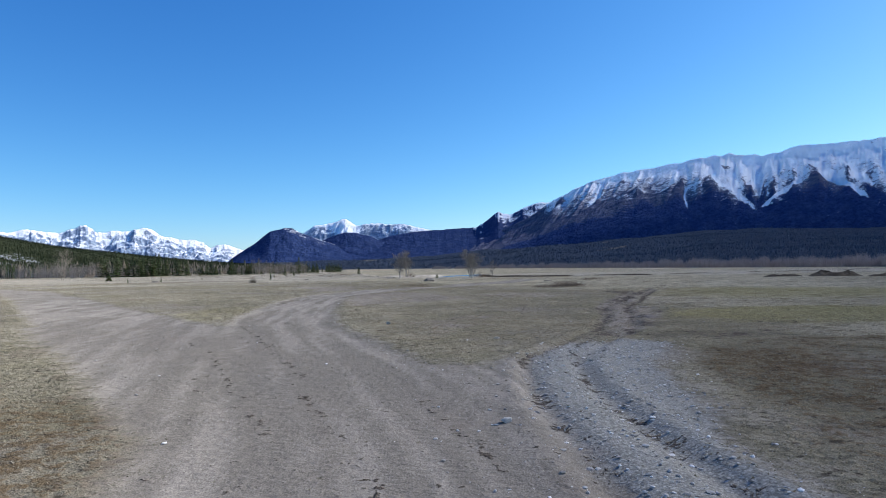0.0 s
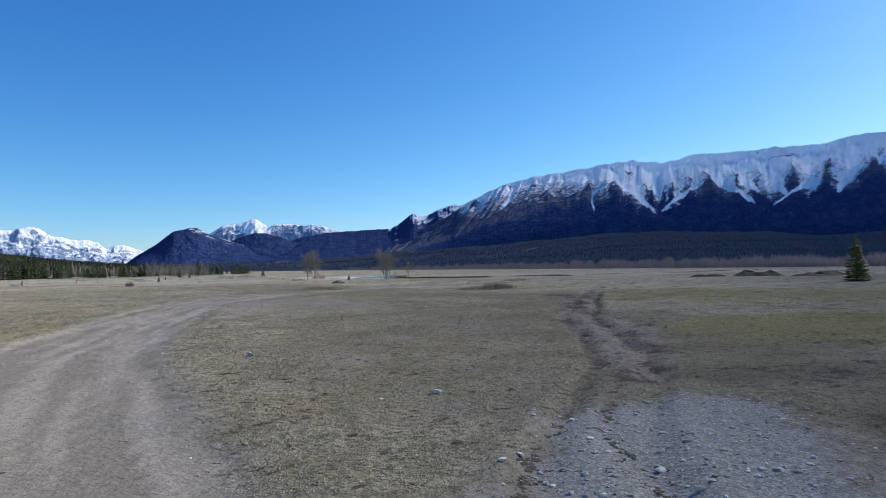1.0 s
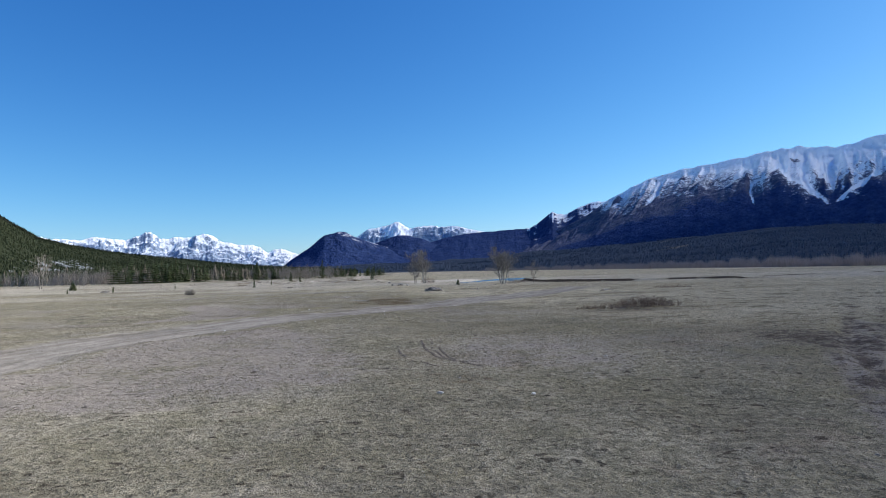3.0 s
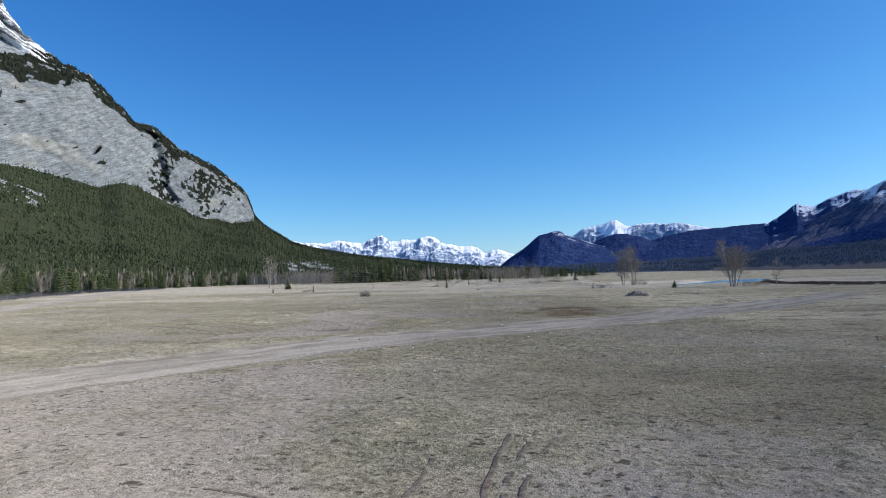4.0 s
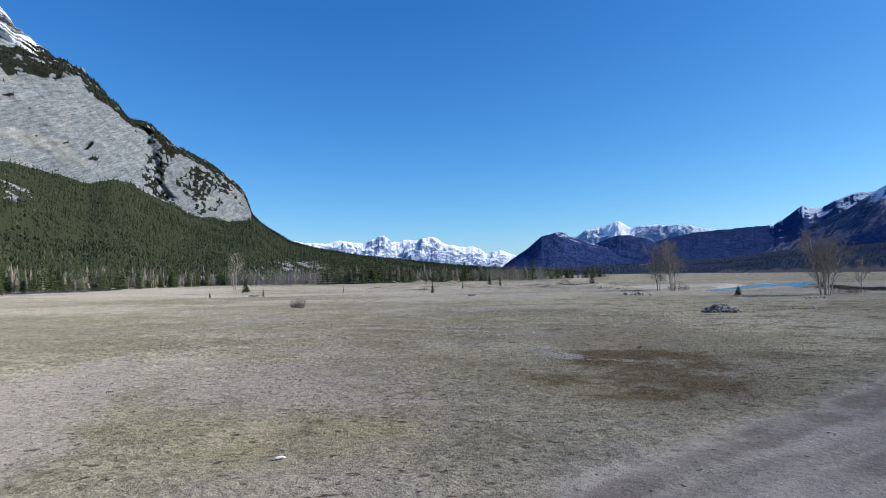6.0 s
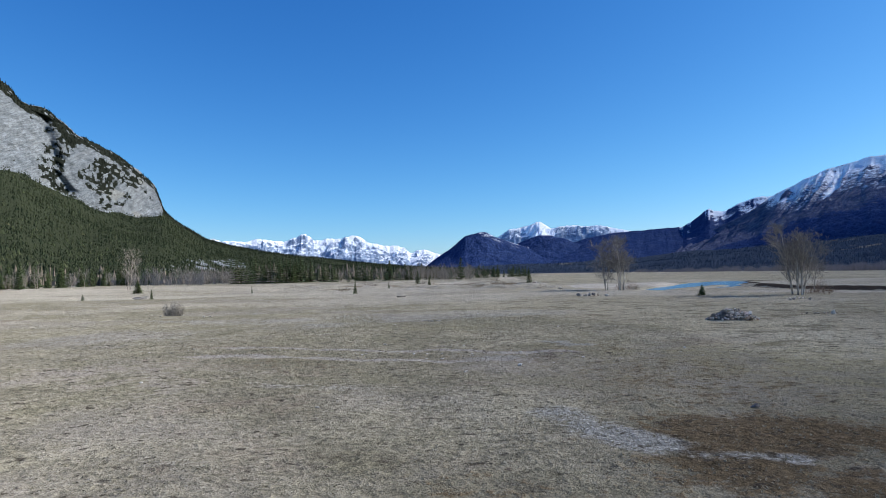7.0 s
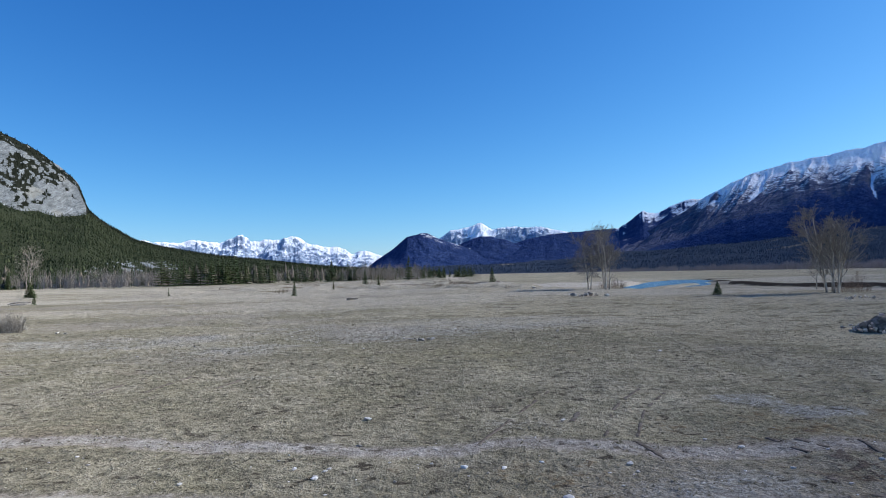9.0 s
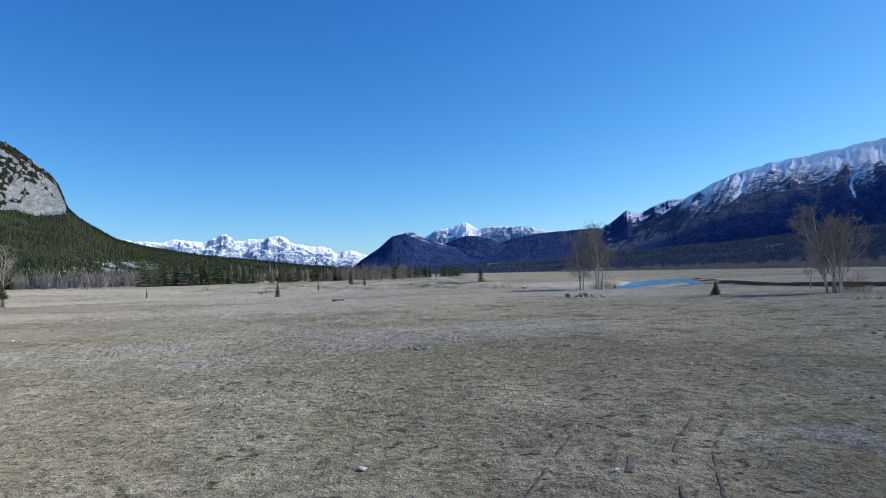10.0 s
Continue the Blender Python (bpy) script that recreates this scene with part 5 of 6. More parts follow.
for x, y in spots:
    s = edge_rng.uniform(0.75, 1.2)
    copy_thing(edge_rng.choice(protos), pose(x, y, float(ground_z(x, y)), 0, 0, edge_rng.uniform(0, 360)) @ Matrix.Diagonal((s, s, s, 1)))
bare_tree("pale dead birch with broken spreading branches", -106, 238, 90, 2, 10.0, 0.14, 3, MAT_BIRCH, MAT_BIRCH)


def joined_conifers(name, label, pts, heights, widths, seed, tiers=4, sides=5, material=None):
    """Many conifers as one mesh: stacked ragged cones."""
    g = np.random.default_rng(seed)
    n = len(pts)
    V, F = [], []
    t0 = np.linspace(0.06, 0.70, tiers)
    for k in range(tiers):
        low, top = t0[k], min(t0[k] + 0.42, 1.0)
        rad = 0.20 * (1 - low) ** 0.9
        ang = g.uniform(0, 6.283, n)[:, None] + np.arange(sides) * 6.283 / sides
        rr = rad * widths[:, None] * heights[:, None] * g.uniform(0.55, 1.3, (n, sides))
        ring = np.stack([pts[:, None, 0] + rr * np.cos(ang), pts[:, None, 1] + rr * np.sin(ang), pts[:, None, 2] + heights[:, None] * (low + g.uniform(-0.05, 0.05, (n, sides)))], -1)
        apex = np.stack([pts[:, 0], pts[:, 1], pts[:, 2] + heights * top], -1)[:, None]
        V.append(np.concatenate([ring, apex], 1))
    V = np.concatenate(V, 1)
    per = tiers * (sides + 1)
    for k in range(tiers):
        for s in range(sides):
            F.append((k * (sides + 1) + s, k * (sides + 1) + (s + 1) % sides, k * (sides + 1) + sides))
    F = (np.arange(n) * per)[:, None, None] + np.array(F)[None]
    me = mesh_of(name, V.reshape(-1, 3), F.reshape(-1, 3), material or MAT_FOREST, False)
    return tagged(new(name, me), label, "forest", kind="stuff")


def pick_on(P, mask, count, seed):
    """Places spread evenly over a gridded surface where the mask is set."""
    g = np.random.default_rng(seed)
    a = P[:-1, :-1]
    area = np.linalg.norm(np.cross((P[1:, :-1] - a)[..., :3], (P[:-1, 1:] - a)[..., :3]), axis=-1) * (mask[:-1, :-1] > 0.5)
    c = np.cumsum(area.ravel())
    idx = np.searchsorted(c, g.random(count) * c[-1])
    i, j = np.unravel_index(np.minimum(idx, area.size - 1), area.shape)
    u, v = g.random((2, count))
    p = (P[i, j] * ((1 - u) * (1 - v))[:, None] + P[i + 1, j] * (u * (1 - v))[:, None] + P[i, j + 1] * ((1 - u) * v)[:, None] + P[i + 1, j + 1] * (u * v)[:, None])
    return p, i, j


M = Mat("ledge_spruce", 1.0, 0.0)
MAT_LEDGE_TREES = M.done(M.mix(M.island(), (0.009, 0.013, 0.010), (0.021, 0.025, 0.018)))
vis = (LEFT_A > -72) & (LEFT_V < 4.05)
pts, i, j = pick_on(LEFT_P, LEFT_TREE * vis * (LEFT_V < 2.02), 58000, 3)
keep = pts[:, 2] > -1
pts = pts[keep]
g = np.random.default_rng(8)
joined_conifers("slope_forest", "dense conifer forest covering the lower mountain slope", pts - [0, 0, 0.5], 2.0 + 6.5 * g.random(len(pts)) ** 1.8, g.uniform(0.8, 1.5, len(pts)), 9, 2)
pts, i, j = pick_on(LEFT_P, LEFT_TREE * vis * (LEFT_V >= 2.02), 8500, 4)
joined_conifers("ledge_forest", "dark conifers on the cliff ledges and crest", pts - [0, 0, 1.5], g.uniform(2.6, 6.2, len(pts)), g.uniform(0.75, 1.2, len(pts)), 10, 3, 5, MAT_LEDGE_TREES)
M = Mat("mixed_woods", 1.0, 0.0)
MAT_MIXED = M.done(M.colours(M.island(), [(0.0, (0.06, 0.07, 0.045)), (0.38, (0.095, 0.10, 0.06)), (0.46, (0.19, 0.16, 0.125)), (1.0, (0.28, 0.235, 0.19))]))
# flat woods between the meadow edge and the slope
n = 9000
fx, fy = g.uniform(-700, -70, n), g.uniform(40, 1100, n)
ex = np.interp(fy, [p[1] for p in EDGE] + [380, 430, 700, 1100], [p[0] for p in EDGE] + [-150, -90, -70, -60])
az_f = np.degrees(np.arctan2(fx - 7.5, fy - 62))
r_f = np.hypot(fx - 7.5, fy - 62)
foot_f = np.interp(az_f, [-120, -90, -60, -50, -40, -33, -25, -15, -4], [160, 150, 190, 260, 380, 470, 640, 900, 1400])
cutting = (az_f > -34) * (az_f < -25.5) * (r_f > 330) * (g.random(n) < 0.6)
ok = (fx < ex - 14) & (r_f < foot_f + 30) & (cutting < 0.4)
fx, fy = fx[ok], fy[ok]
joined_conifers("valley_woods", "mixed conifer woods between meadow and slope", np.stack([fx, fy, ground_z(fx, fy) - 0.2], 1), g.uniform(5, 11, len(fx)), g.uniform(0.65, 1.0, len(fx)), 12, 4, 5, MAT_MIXED)
# far conifers on the benches across the river, distance haze tinted into their blue
M = Mat("haze_blue_conifers", 1.0, 0.0)
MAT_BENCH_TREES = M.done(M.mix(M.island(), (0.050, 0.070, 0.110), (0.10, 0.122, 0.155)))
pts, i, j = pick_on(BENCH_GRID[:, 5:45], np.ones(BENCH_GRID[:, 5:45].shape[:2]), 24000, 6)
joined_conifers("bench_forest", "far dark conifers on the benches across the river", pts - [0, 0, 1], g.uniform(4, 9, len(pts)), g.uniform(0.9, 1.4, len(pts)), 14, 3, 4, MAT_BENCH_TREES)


def joined_brush(name, label, x, y, z, h, spread, per, material, seed, category="bushes", stout=0.011):
    """Many leafless stems as one mesh: slim three-sided spikes."""
    g = np.random.default_rng(seed)
    n = len(x) * per
    bx, by = np.repeat(x, per) + g.normal(0, 1, n) * np.repeat(spread, per) * 0.35, np.repeat(y, per) + g.normal(0, 1, n) * np.repeat(spread, per) * 0.35
    bz, hh = np.repeat(z, per) - 0.1, np.repeat(h, per) * g.uniform(0.5, 1.05, n)
    tx, ty = bx + g.normal(0, 1, n) * hh * 0.16, by + g.normal(0, 1, n) * hh * 0.16
    w = np.maximum(hh * stout, 0.012)
    V = np.stack([np.stack([bx - w, by, bz], 1), np.stack([bx + w, by, bz], 1), np.stack([bx, by + w, bz], 1), np.stack([tx, ty, bz + hh], 1)], 1)
    F = (np.arange(n) * 4)[:, None, None] + np.array([(0, 1, 3), (1, 2, 3), (2, 0, 3)])[None]
    me = mesh_of(name, V.reshape(-1, 3), F.reshape(-1, 3), material, False)
    return tagged(new(name, me), label, category, kind="stuff")


ba = g.uniform(8, 75, 5200)
br = prof(ba, BELT) * (1 + 0.10 * g.random(5200)) + g.normal(0, 4, 5200)
gap = vnoise(ba * 1.3, ba * 0, 91) > 0.16
ba, br = ba[gap], br[gap]
bx, by = polar(ba, br)
joined_brush("poplar_belt", "belt of leafless grey-brown poplars along the far plain", bx, by, bx * 0 - 0.9, g.uniform(5.5, 9.5, len(bx)) * (0.7 + 0.5 * vnoise(ba * 3, ba * 0, 95)), br * 0.004 + 1.2, 18, MAT_BELT, 15, "trees", 0.02)
k = 520
t = g.uniform(1.6, 5.2, k)
ex, ey = np.interp(t, np.arange(len(EDGE)), [p[0] for p in EDGE]), np.interp(t, np.arange(len(EDGE)), [p[1] for p in EDGE])
ex, ey = ex + g.normal(4, 2.5, k), ey + g.normal(0, 2, k)
joined_brush("edge_brush", "low grey willow brush along the spruce row", ex, ey, ground_z(ex, ey), g.uniform(0.7, 1.7, k), np.full(k, 0.9), 20, MAT_BELT, 16)
k = 480
ex, ey = g.uniform(-330, -128, k), 0
ey = 300 + (-128 - ex) * 0.55 + g.uniform(0, 90, k)
joined_brush("aspen_wood", "leafless brown aspen wood below the mountain slope", ex, ey, ground_z(ex, ey) - 0.2, g.uniform(4, 8.5, k), np.full(k, 2.4), 6, MAT_ASPEN, 18, "trees", 0.014)
k = 130
ex, ey = g.uniform(-62, 4, k), g.uniform(196, 290, k)
ok = fbm(ex / 8, ey / 4, 28, 3) > 0.2
ex, ey = ex[ok], ey[ok]
joined_brush("hummock_brush", "low reddish-brown brush in the hollows between hummocks", ex, ey, ground_z(ex, ey), g.uniform(0.4, 1.1, len(ex)), np.full(len(ex), 1.8), 34, MAT_BRUSH, 19)

# ---- stones ----
def stone_mesh(seed, flat=0.7):
    """A rough angular stone about one metre across."""
    rnd = random.Random(seed)
    bm = bmesh.new()
    bmesh.ops.create_icosphere(bm, subdivisions=2, radius=0.5)
    cuts = [(Vector((rnd.uniform(-1, 1), rnd.uniform(-1, 1), rnd.uniform(-1, 1))).normalized(), rnd.uniform(0.13, 0.33)) for _ in range(9)]
    for v in bm.verts:
        for nrm, lim in cuts:
            over = v.co.dot(nrm) - lim
            if over > 0:
                v.co -= nrm * over * 0.97
        v.co *= 1 + rnd.uniform(-0.02, 0.02)
        v.co.z *= flat
    me = bpy.data.meshes.new("stone")
    bm.to_mesh(me)
    bm.free()
    return me


ROCKS = [stone_mesh(s, f) for s, f in ((1, 0.7), (2, 0.6), (3, 0.85), (4, 0.55), (5, 0.75))]
for me in ROCKS:
    me.materials.append(MAT_STONE)
PALE = [stone_mesh(s, f) for s, f in ((11, 0.5), (12, 0.65))]
for me in PALE:
    me.materials.append(MAT_PALE)


def rock_pile(label, x, y, rx, ry, height, count, seed, size=0.3):
    """A heap of loose stones on the ground."""
    rnd = random.Random(seed)
    root = tagged(new("rock_pile"), label, "rocks", "rock piles")
    root.matrix_world = pose(x, y, float(ground_z(x, y)))
    for k in range(count):
        a, r = rnd.uniform(0, 6.283), math.sqrt(rnd.random())
        px, py = rx * r * math.cos(a), ry * r * math.sin(a)
        s = size * rnd.uniform(0.4, 1.2) * (2.0 if rnd.random() < 0.08 else 1)
        z = max(0.0, height * (1 - r) * rnd.uniform(0.75, 1.05) * (0.55 + 0.75 * float(vnoise(px * 1.6 / rx, py * 1.6 / rx, seed + 3)))) + s * 0.16
        ob = part("stone", ROCKS[k % 5], root)
        ob.matrix_local = pose(px, py, z, rnd.uniform(-35, 35), rnd.uniform(-35, 35), rnd.uniform(0, 360)) @ Matrix.Diagonal((s * rnd.uniform(0.8, 1.4), s, s, 1))
    if height < 0.3:
        return
    core = bmesh.new()
    bmesh.ops.create_icosphere(core, subdivisions=3, radius=1.0)
    for v in core.verts:
        v.co = Vector((v.co.x * rx * 0.78, v.co.y * ry * 0.78, max(v.co.z, -0.1) * height * 0.55 * (0.75 + 0.5 * float(vnoise(v.co.x * 3, v.co.y * 3, seed)))))
    me = bpy.data.meshes.new("rubble")
    core.to_mesh(me)
    core.free()
    me.materials.append(MAT_RUBBLE)
    part("rubble", me, root, "grey rubble and soil core")


rock_pile("heap of grey broken rocks on the dry meadow", 9.75, 128.6, 1.35, 0.9, 0.95, 260, 2, 0.2)
rock_pile("low scattered heap of pale stones near the poplar", 5.0, 161.6, 1.8, 0.7, 0.22, 34, 3, 0.34)
rock_pile("small heap of stones by the river bank", 21.6, 150.5, 1.0, 0.6, 0.25, 14, 4, 0.38)
rock_pile("flat ring of small stones in short grass", -6.9, 127.6, 0.9, 0.5, 0.05, 16, 6, 0.15)
rock_pile("few stones beside a spruce on the meadow", -1.4, 212.6, 1.1, 0.5, 0.12, 12, 7, 0.3)
rock_pile("flat scatter of stones in dry grass", 16.5, 133.5, 1.5, 0.6, 0.05, 16, 8, 0.2)


def lone_stone(label, x, y, size, pale, k, flat=1.0):
    ob = tagged(new("stone", (PALE if pale else ROCKS)[k % 2 if pale else k % 5]), label, "stone", "loose stones")
    ob.matrix_world = pose(x, y, float(ground_z(x, y)) + size * 0.14, 6 * (k % 3), 5 * (k % 2), 61 * k) @ Matrix.Diagonal((size * 1.0, size * 0.75, size * 0.75 * flat, 1))


for k, (x, y, s) in enumerate([(-1.18, 25.73, 0.36), (0.2, 19.7, 0.26), (-1.3, 20.8, 0.24), (-0.2, 22.7, 0.17), (-2.35, 89.6, 0.26), (-1.2, 111.0, 0.3), (6.0, 53.1, 0.26), (8.2, 52.8, 0.2),
                               (4.0, 79.4, 0.26), (-6.4, 115.3, 0.2), (-3.4, 115.3, 0.16), (-24.1, 133, 0.32), (-23.2, 132.2, 0.24), (0.2, 123.1, 0.18), (1.5, 19.0, 0.2), (-2.4, 86.2, 0.2), (-2.6, 109.4, 0.22),
                               (-0.9, 87.0, 0.16), (11.8, 58.4, 0.2), (3.9, 82.2, 0.16), (2.4, 23.1, 0.22), (1.3, 87.8, 0.14)]):
    lone_stone("pale flat stone lying in dry grass", x, y, s, True, k, 0.8)
for k, (x, y, s) in enumerate([(-4.35, 12.1, 0.34), (2.25, 190.5, 1.0), (-5.1, 32.7, 0.35), (9.0, 130.2, 0.3), (-1.8, 129.5, 0.22), (9.9, 131.3, 0.22), (0.1, 18.8, 0.2), (-3.6, 79, 0.2), (-26.5, 131.6, 0.3), (3.6, 105.6, 0.25)]):
    lone_stone("dark rough stone on the meadow ground", x, y, s, False, k)

# ---- driftwood, mound ----


def driftwood(label, x, y, length, turn, seed, count=4):
    rnd = random.Random(seed)
    root = tagged(new("driftwood"), label, "log", "driftwood")
    root.matrix_world = pose(x, y, float(ground_z(x, y)), 0, 0, turn)
    for k in range(count):
        ln = length * rnd.uniform(0.5, 1.0)
        a = rnd.uniform(-0.5, 0.5)
        p, path = Vector((-ln / 2, rnd.uniform(-0.3, 0.3), 0.10 + 0.06 * k)), []
        for s in range(6):
            path.append((p.copy(), 0.085 * (1 - 0.12 * s) * rnd.uniform(0.85, 1.1)))
            p += Vector((math.cos(a), math.sin(a), rnd.uniform(-0.05, 0.12))) * ln / 5
        v, f = tubes([path], 7)
        part("branch", mesh_of("branch", v, f, MAT_WOOD), root)


driftwood("bleached driftwood logs lying beside a young spruce", -56.0, 171.4, 2.6, 20, 3)
driftwood("weathered driftwood log on the meadow", 30.0, 112.5, 1.6, 40, 5, 3)
driftwood("thin bleached branches lying in the grass", -17.3, 165.5, 1.3, 10, 6, 2)


def earth_mound(label, x, y, rx, ry, h, seed):
    az, rr = np.meshgrid(np.linspace(0, 2 * np.pi, 64), np.linspace(0, 1, 22), indexing="ij")
    px, py = rx * rr * np.cos(az), ry * rr * np.sin(az)
    pz = h * (1 - rr**1.6) * (0.72 + 0.5 * fbm(px / 2.2, py / 2.2, seed, 4)) - 0.12 * rr
    me = mesh_of("earth_mound", np.stack([px, py, pz], -1).reshape(-1, 3), grid_faces(64, 22), MAT_EARTH)
    ob = tagged(new("earth_mound", me), label, "mound", "earth mounds")
    ob.matrix_world = pose(x, y, float(ground_z(x, y)) - 0.02)


earth_mound("dark dug earth mound at the meadow edge", 89, 111, 6.5, 3.2, 2.0, 3)
earth_mound("low bank of dark dug earth", 80, 114, 5, 2, 1.05, 5)
earth_mound("low bank of dark dug earth", 97, 103, 9, 2.5, 1.1, 6)


# ---- shrubs ----
def shrub(label, x, y, rx, ry, height, stems, seed, bark=None):
    rnd = random.Random(seed)
    root = tagged(new("shrub"), label, "shrub", "leafless shrubs")
    root.matrix_world = pose(x, y, float(ground_z(x, y)))
    thick, fine = [], []
    for k in range(stems):
        a, r = rnd.uniform(0, 6.283), math.sqrt(rnd.random())
        root_share, fan = (0.6, 0.75) if rx < 1.3 else (0.8, 0.5)
        p = Vector((rx * r * math.cos(a) * root_share, ry * r * math.sin(a) * root_share, -0.05))
        d = Vector((math.cos(a) * fan * r + rnd.uniform(-0.3, 0.3), math.sin(a) * fan * r + rnd.uniform(-0.3, 0.3), 1)).normalized()
        h = height * rnd.uniform(0.55, 1.05) * (1 - 0.55 * r * r)
        path, q = [(p.copy(), 0.008)], p.copy()
        for s in range(3):
            d = (d + Vector((rnd.uniform(-0.25, 0.25), rnd.uniform(-0.25, 0.25), 0.1))).normalized()
            q = q + d * h / 3
            path.append((q.copy(), 0.0065 - 0.0012 * s))
        thick.append(path)
        for s in range(8):
            b = path[rnd.randint(1, 3)][0]
            e = b + Vector((rnd.uniform(-1, 1), rnd.uniform(-1, 1), rnd.uniform(0.3, 1.1))) * h * 0.3
            fine.append([(b, 0.0048), ((b + e) / 2 + Vector((0, 0, 0.03)), 0.004), (e, 0.003)])
    v, f = tubes(thick, 3)
    tagged(part("stemwork", mesh_of("stemwork", v, f, bark or MAT_BRUSH), root), kind="stuff")
    v, f = tubes(fine, 3)
    tagged(part("brushwood", mesh_of("brushwood", v, f, bark or MAT_BRUSH), root), kind="stuff")


shrub("domed leafless grey-brown shrub on the dry meadow", -26.2, 132.6, 0.95, 0.75, 0.95, 170, 2, MAT_TWIG)
shrub("wide thicket of low leafless brush in a hollow", 22.3, 81.2, 3.2, 1.4, 0.75, 340, 3)
shrub("low leafless brush beside the larger thicket", 18.9, 80.2, 2.2, 0.8, 0.4, 150, 4)
shrub("low leafless brush in a damp hollow", 40.5, 117, 3.2, 1.6, 0.5, 160, 5)
shrub("low leafless brush at the foot of the poplar", 11.4, 183.5, 2.2, 0.9, 1.3, 120, 6)
shrub("low leafless brush at the foot of the poplar", 27.6, 161.6, 1.6, 0.9, 1.7, 60, 7)
shrub("low reddish brush among the hummocks", -9.5, 221, 2.4, 1.0, 0.8, 120, 8)
shrub("low reddish brush among the hummocks", -20, 226, 2.2, 1.0, 0.9, 110, 9)
shrub("low leafless brush on the river bank", 31, 168.5, 1.5, 0.7, 0.9, 60, 10)

# ---- tyre ruts and painted clod shadows ----


def rut(label, pts, width, seed):
    """A dark strip on the turf: a shallow pressed groove with crumbled rims, or a clod's painted shadow."""
    n = 90
    t = np.linspace(0, len(pts) - 1, n)
    px, py = np.interp(t, np.arange(len(pts)), [p[0] for p in pts]), np.interp(t, np.arange(len(pts)), [p[1] for p in pts])
    ker = np.ones(9) / 9
    px[4:-4], py[4:-4] = np.convolve(px, ker, "valid"), np.convolve(py, ker, "valid")
    dx, dy = np.gradient(px), np.gradient(py)
    ln = np.hypot(dx, dy)
    nx, ny = -dy / ln, dx / ln
    wob = 0.6 + 0.6 * vnoise(t * 9, t * 0, seed)
    across = np.array([-0.75, -0.5, -0.28, 0, 0.28, 0.5, 0.75])
    lift = np.array([-0.012, 0.002, 0.005, 0.005, 0.005, 0.002, -0.012])
    X = px[:, None] + nx[:, None] * across * width * wob[:, None]
    Y = py[:, None] + ny[:, None] * across * width * wob[:, None]
    Z = ground_z(X, Y) + lift + 0.008 * vnoise(X * 14, Y * 14, seed + 2) * (np.abs(across) < 0.6) + np.where(np.abs(across) > 0.7, -0.02, 0)
    me = mesh_of("trim_rut_or_shade", np.stack([X, Y, Z], -1).reshape(-1, 3), grid_faces(n, 7)[np.repeat(vnoise(t[:-1] * 5.5, t[:-1] * 0, seed + 5) > (0.26 if width > 0.06 else 0.45), 6)], MAT_MUD)
    tagged(new("trim_rut_or_shade", me), label, "tyre rut", kind="structure")


RUT_OR_SHADE = "dark tyre rut or painted clod shadow on the dry turf"
for k, pts in enumerate([[(3.4, 37.6), (4.2, 40.3), (6.2, 45.7)], [(5.7, 40.2), (6.5, 42.4), (8.0, 46)], [(5.9, 64.2), (6.0, 61), (6.4, 59.2), (7.0, 57.8), (7.6, 57.1)], [(6.75, 64), (6.5, 61), (6.8, 59), (7.25, 57.7)],
                         [(6.35, 63.8), (6.25, 61.2), (6.6, 59.1), (7.1, 57.8)], [(5.0, 62), (5.1, 60.1), (5.5, 58.5), (6.2, 57.1)], [(-21, 85.9), (-18, 85.0), (-15, 83.6), (-13.0, 81.6)], [(-19.2, 86.8), (-16, 86), (-13.4, 84.8), (-10.7, 81.9)],
                         [(2, 60.3), (3, 60.2), (4, 59.9)], [(3.8, 57.3), (4.5, 57.2), (5.2, 56.8)], [(-4.7, 114.0), (-4.1, 115.8), (-3.4, 117.6)], [(-2.95, 114.4), (-2.5, 116.1), (-1.6, 117.9)], [(-2.5, 114.5), (-2.0, 116.1), (-1.3, 117.4)],
                         # short strips that paint the shadows beside raised mud clods
                         [(-2.6, 114.2), (-2.4, 113.5)], [(-0.8, 114.4), (-0.6, 113.7)], [(-0.5, 114.3), (-0.25, 113.9)], [(0.3, 114.2), (0.2, 113.5)], [(-0.7, 112.3), (-0.3, 112.35)],
                         [(-12.2, 119.2), (-12.3, 117.4)], [(-11.2, 119.4), (-11.3, 117.6)], [(-9.9, 119.0), (-10.0, 117.9)], [(-3.3, 115.2), (-3.1, 115.9)]]):
    rut(RUT_OR_SHADE, pts, 0.15 if k < 2 or k in (6, 7) else 0.10 if k < 10 else 0.05 if k < 13 else 0.085, 30 + k)

# ---- loose cover: pebbles and dry grass ----


def cover_at(x, y):
    return np.clip(dirt_at(x, y), 0, 1), gravel_at(x, y)


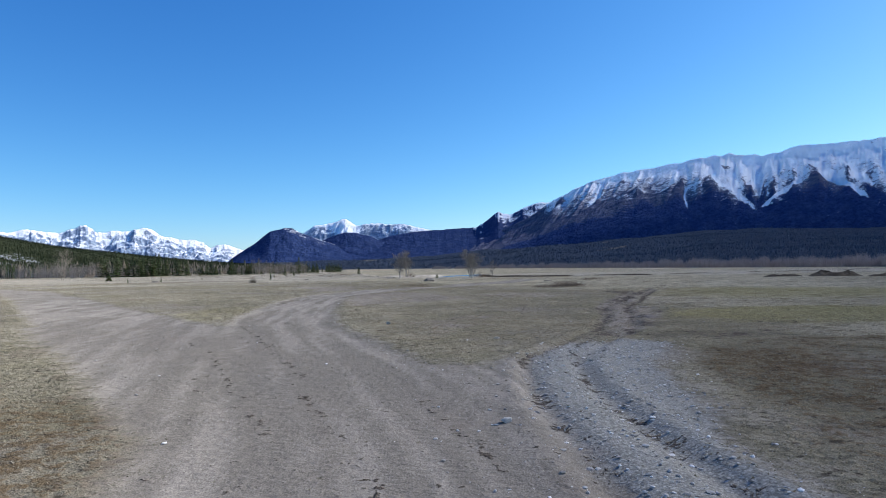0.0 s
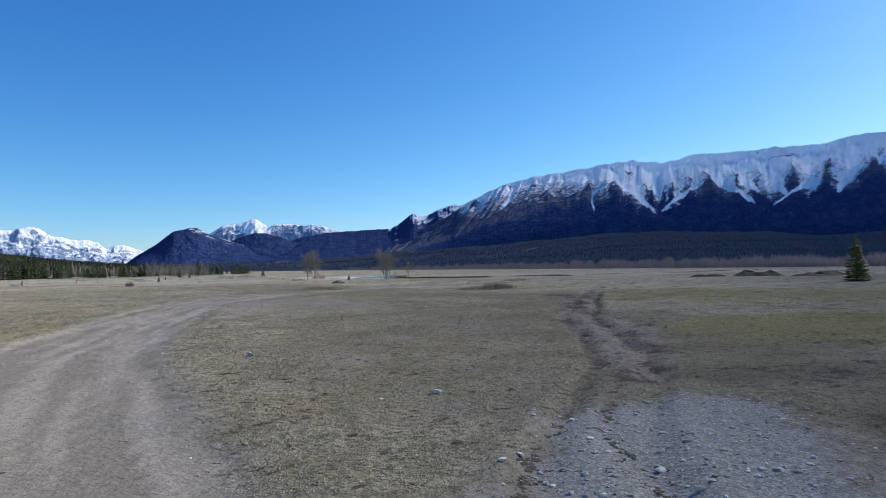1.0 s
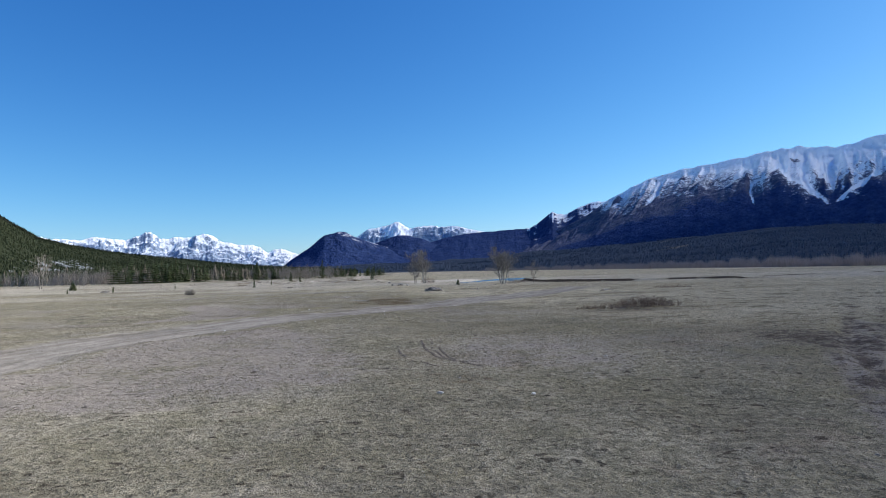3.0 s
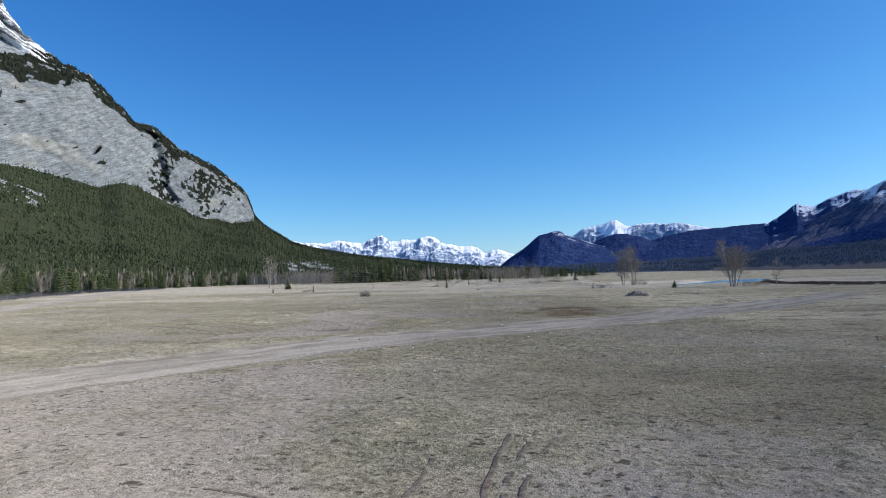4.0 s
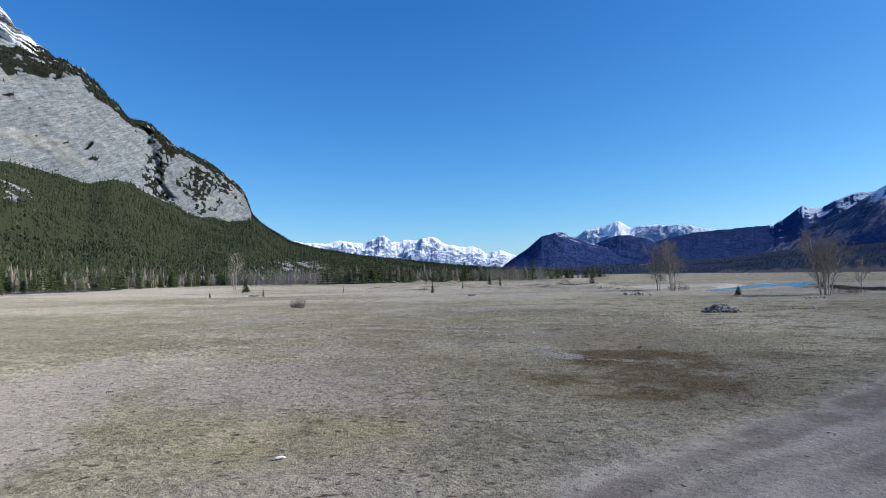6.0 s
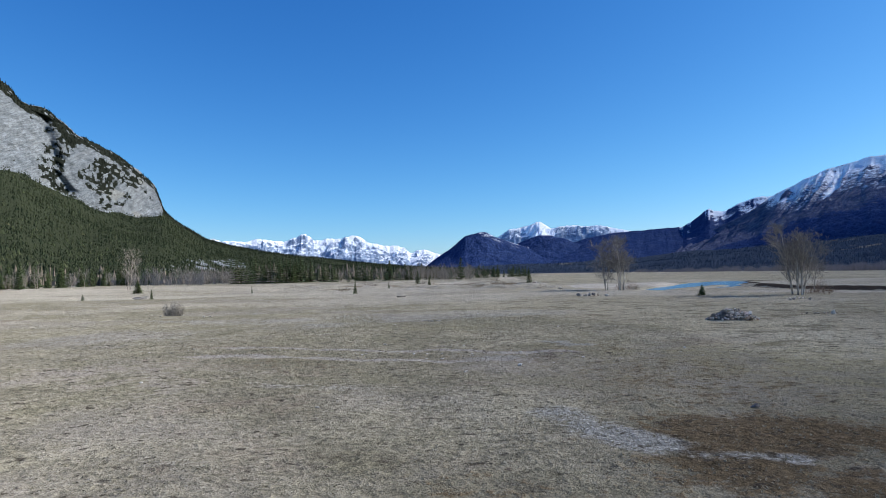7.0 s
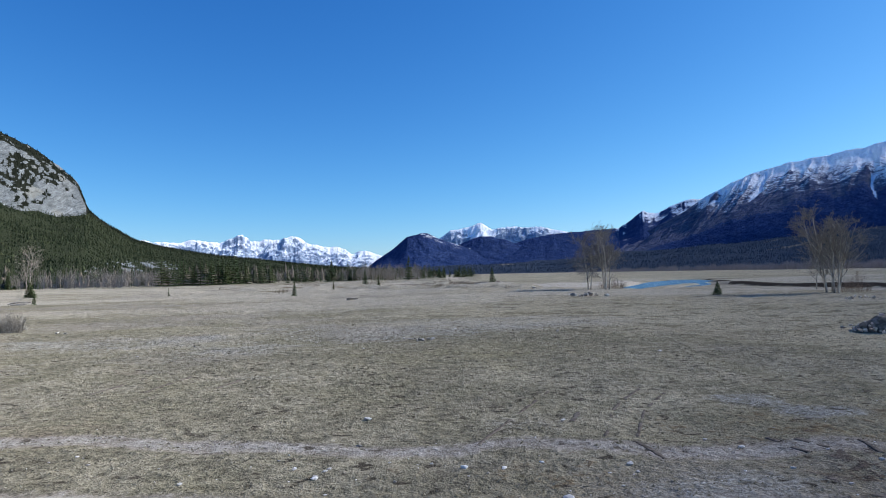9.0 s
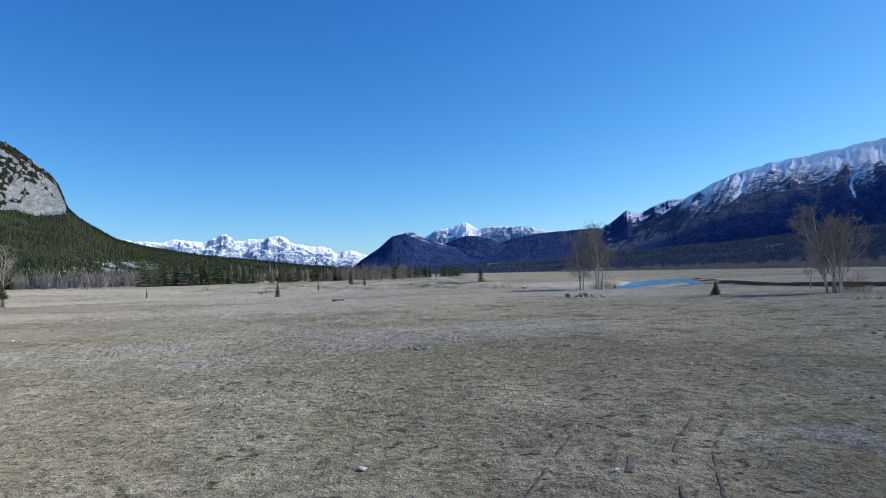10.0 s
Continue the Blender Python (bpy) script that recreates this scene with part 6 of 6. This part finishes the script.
def pebbles():
    g = np.random.default_rng(21)
    n = 60000
    x, y = g.uniform(-16, 16, n), g.uniform(3, 140, n)
    x[:14000], y[:14000] = g.uniform(-6, 7, 14000), g.uniform(4, 26, 14000)
    road, band = cover_at(x, y)
    spots = 0.5 * np.exp(-(((x + 8.5) / 6.5) ** 2 + ((y - 112.7) / 1.2) ** 2)) + 0.12 * np.exp(-(((x + 9) / 10) ** 2 + ((y - 131) / 5) ** 2)) + 0.5 * np.exp(-(((x - 0.5) / 5) ** 2 + ((y - 113) / 1.6) ** 2))
    keep = g.random(n) < 0.004 + 0.04 * road + 0.85 * band + 0.7 * spots
    x, y = x[keep], y[keep]
    m = len(x)
    s = 0.010 + 0.05 * g.random(m) ** 5
    q = (1 + 5**0.5) / 2
    base = np.array([(-1, q, 0), (1, q, 0), (-1, -q, 0), (1, -q, 0), (0, -1, q), (0, 1, q), (0, -1, -q), (0, 1, -q), (q, 0, -1), (q, 0, 1), (-q, 0, -1), (-q, 0, 1)]) / 1.9
    sides = np.array([(0, 11, 5), (0, 5, 1), (0, 1, 7), (0, 7, 10), (0, 10, 11), (1, 5, 9), (5, 11, 4), (11, 10, 2), (10, 7, 6), (7, 1, 8), (3, 9, 4), (3, 4, 2), (3, 2, 6), (3, 6, 8), (3, 8, 9), (4, 9, 5), (2, 4, 11), (6, 2, 10), (8, 6, 7), (9, 8, 1)])
    V = base[None] * s[:, None, None] * g.uniform(0.7, 1.2, (m, 12, 3)) * g.uniform(0.6, 1.3, (m, 1, 3)) * np.array([1, 1, 0.42])
    a = g.uniform(0, 6.283, m)[:, None]
    X, Y = V[..., 0] * np.cos(a) - V[..., 1] * np.sin(a), V[..., 0] * np.sin(a) + V[..., 1] * np.cos(a)
    V = np.stack([X + x[:, None], Y + y[:, None], V[..., 2] + (ground_z(x, y) + s * 0.2)[:, None]], -1)
    F = (np.arange(m) * 12)[:, None, None] + sides[None]
    tagged(new("pebbles", mesh_of("pebbles", V.reshape(-1, 3), F.reshape(-1, 3), MAT_PEBBLE, False)), "loose grey pebbles on gravel and turf", "pebbles", kind="stuff")


def grass():
    g = np.random.default_rng(22)
    n = 260000
    y = 4 + 146 * g.random(n) ** 1.15
    lane = np.interp(y, [0, 20, 45, 65, 85, 110, 160], [-4, 0, 6, 5, 1, -4, 0])
    x = lane + g.normal(0, 1, n) * 8.5
    road, band = cover_at(x, y)
    clump = vnoise(x * 1.6, y * 1.6, 51) * 0.6 + vnoise(x * 0.35, y * 0.35, 55) * 0.6
    keep = (g.random(n) < (1 - smooth(95, 150, y)) * (1 - 0.97 * np.maximum(road, band)) * np.clip(clump * 1.35 - 0.12, 0.05, 1))
    x, y = x[keep], y[keep]
    m, blades = len(x), 3
    z = ground_z(x, y)
    h = (0.010 + 0.020 * g.random(m) ** 2) * (0.6 + 0.8 * vnoise(x * 0.5, y * 0.5, 58))
    a = g.uniform(0, 6.283, (m, blades))
    lean = g.uniform(0.6, 2.6, (m, blades)) * h[:, None]
    w = 0.010 + 0.016 * g.random((m, blades))
    bx, by = x[:, None] + g.normal(0, 0.02, (m, blades)), y[:, None] + g.normal(0, 0.02, (m, blades))
    nx, ny = -np.sin(a), np.cos(a)
    p0 = np.stack([bx - nx * w, by - ny * w, z[:, None] + bx * 0 - 0.006], -1)
    p1 = np.stack([bx + nx * w, by + ny * w, z[:, None] + bx * 0 - 0.006], -1)
    p2 = np.stack([bx + np.cos(a) * lean, by + np.sin(a) * lean, z[:, None] + h[:, None] * g.uniform(0.5, 1.1, (m, blades))], -1)
    V = np.stack([p0, p1, p2], 2).reshape(-1, 3)
    F = np.arange(len(V)).reshape(-1, 3)
    tagged(new("grass", mesh_of("grass", V, F, MAT_BLADES, False)), "short dry bleached grass tufts on the meadow", "grass", kind="stuff")


pebbles()
grass()
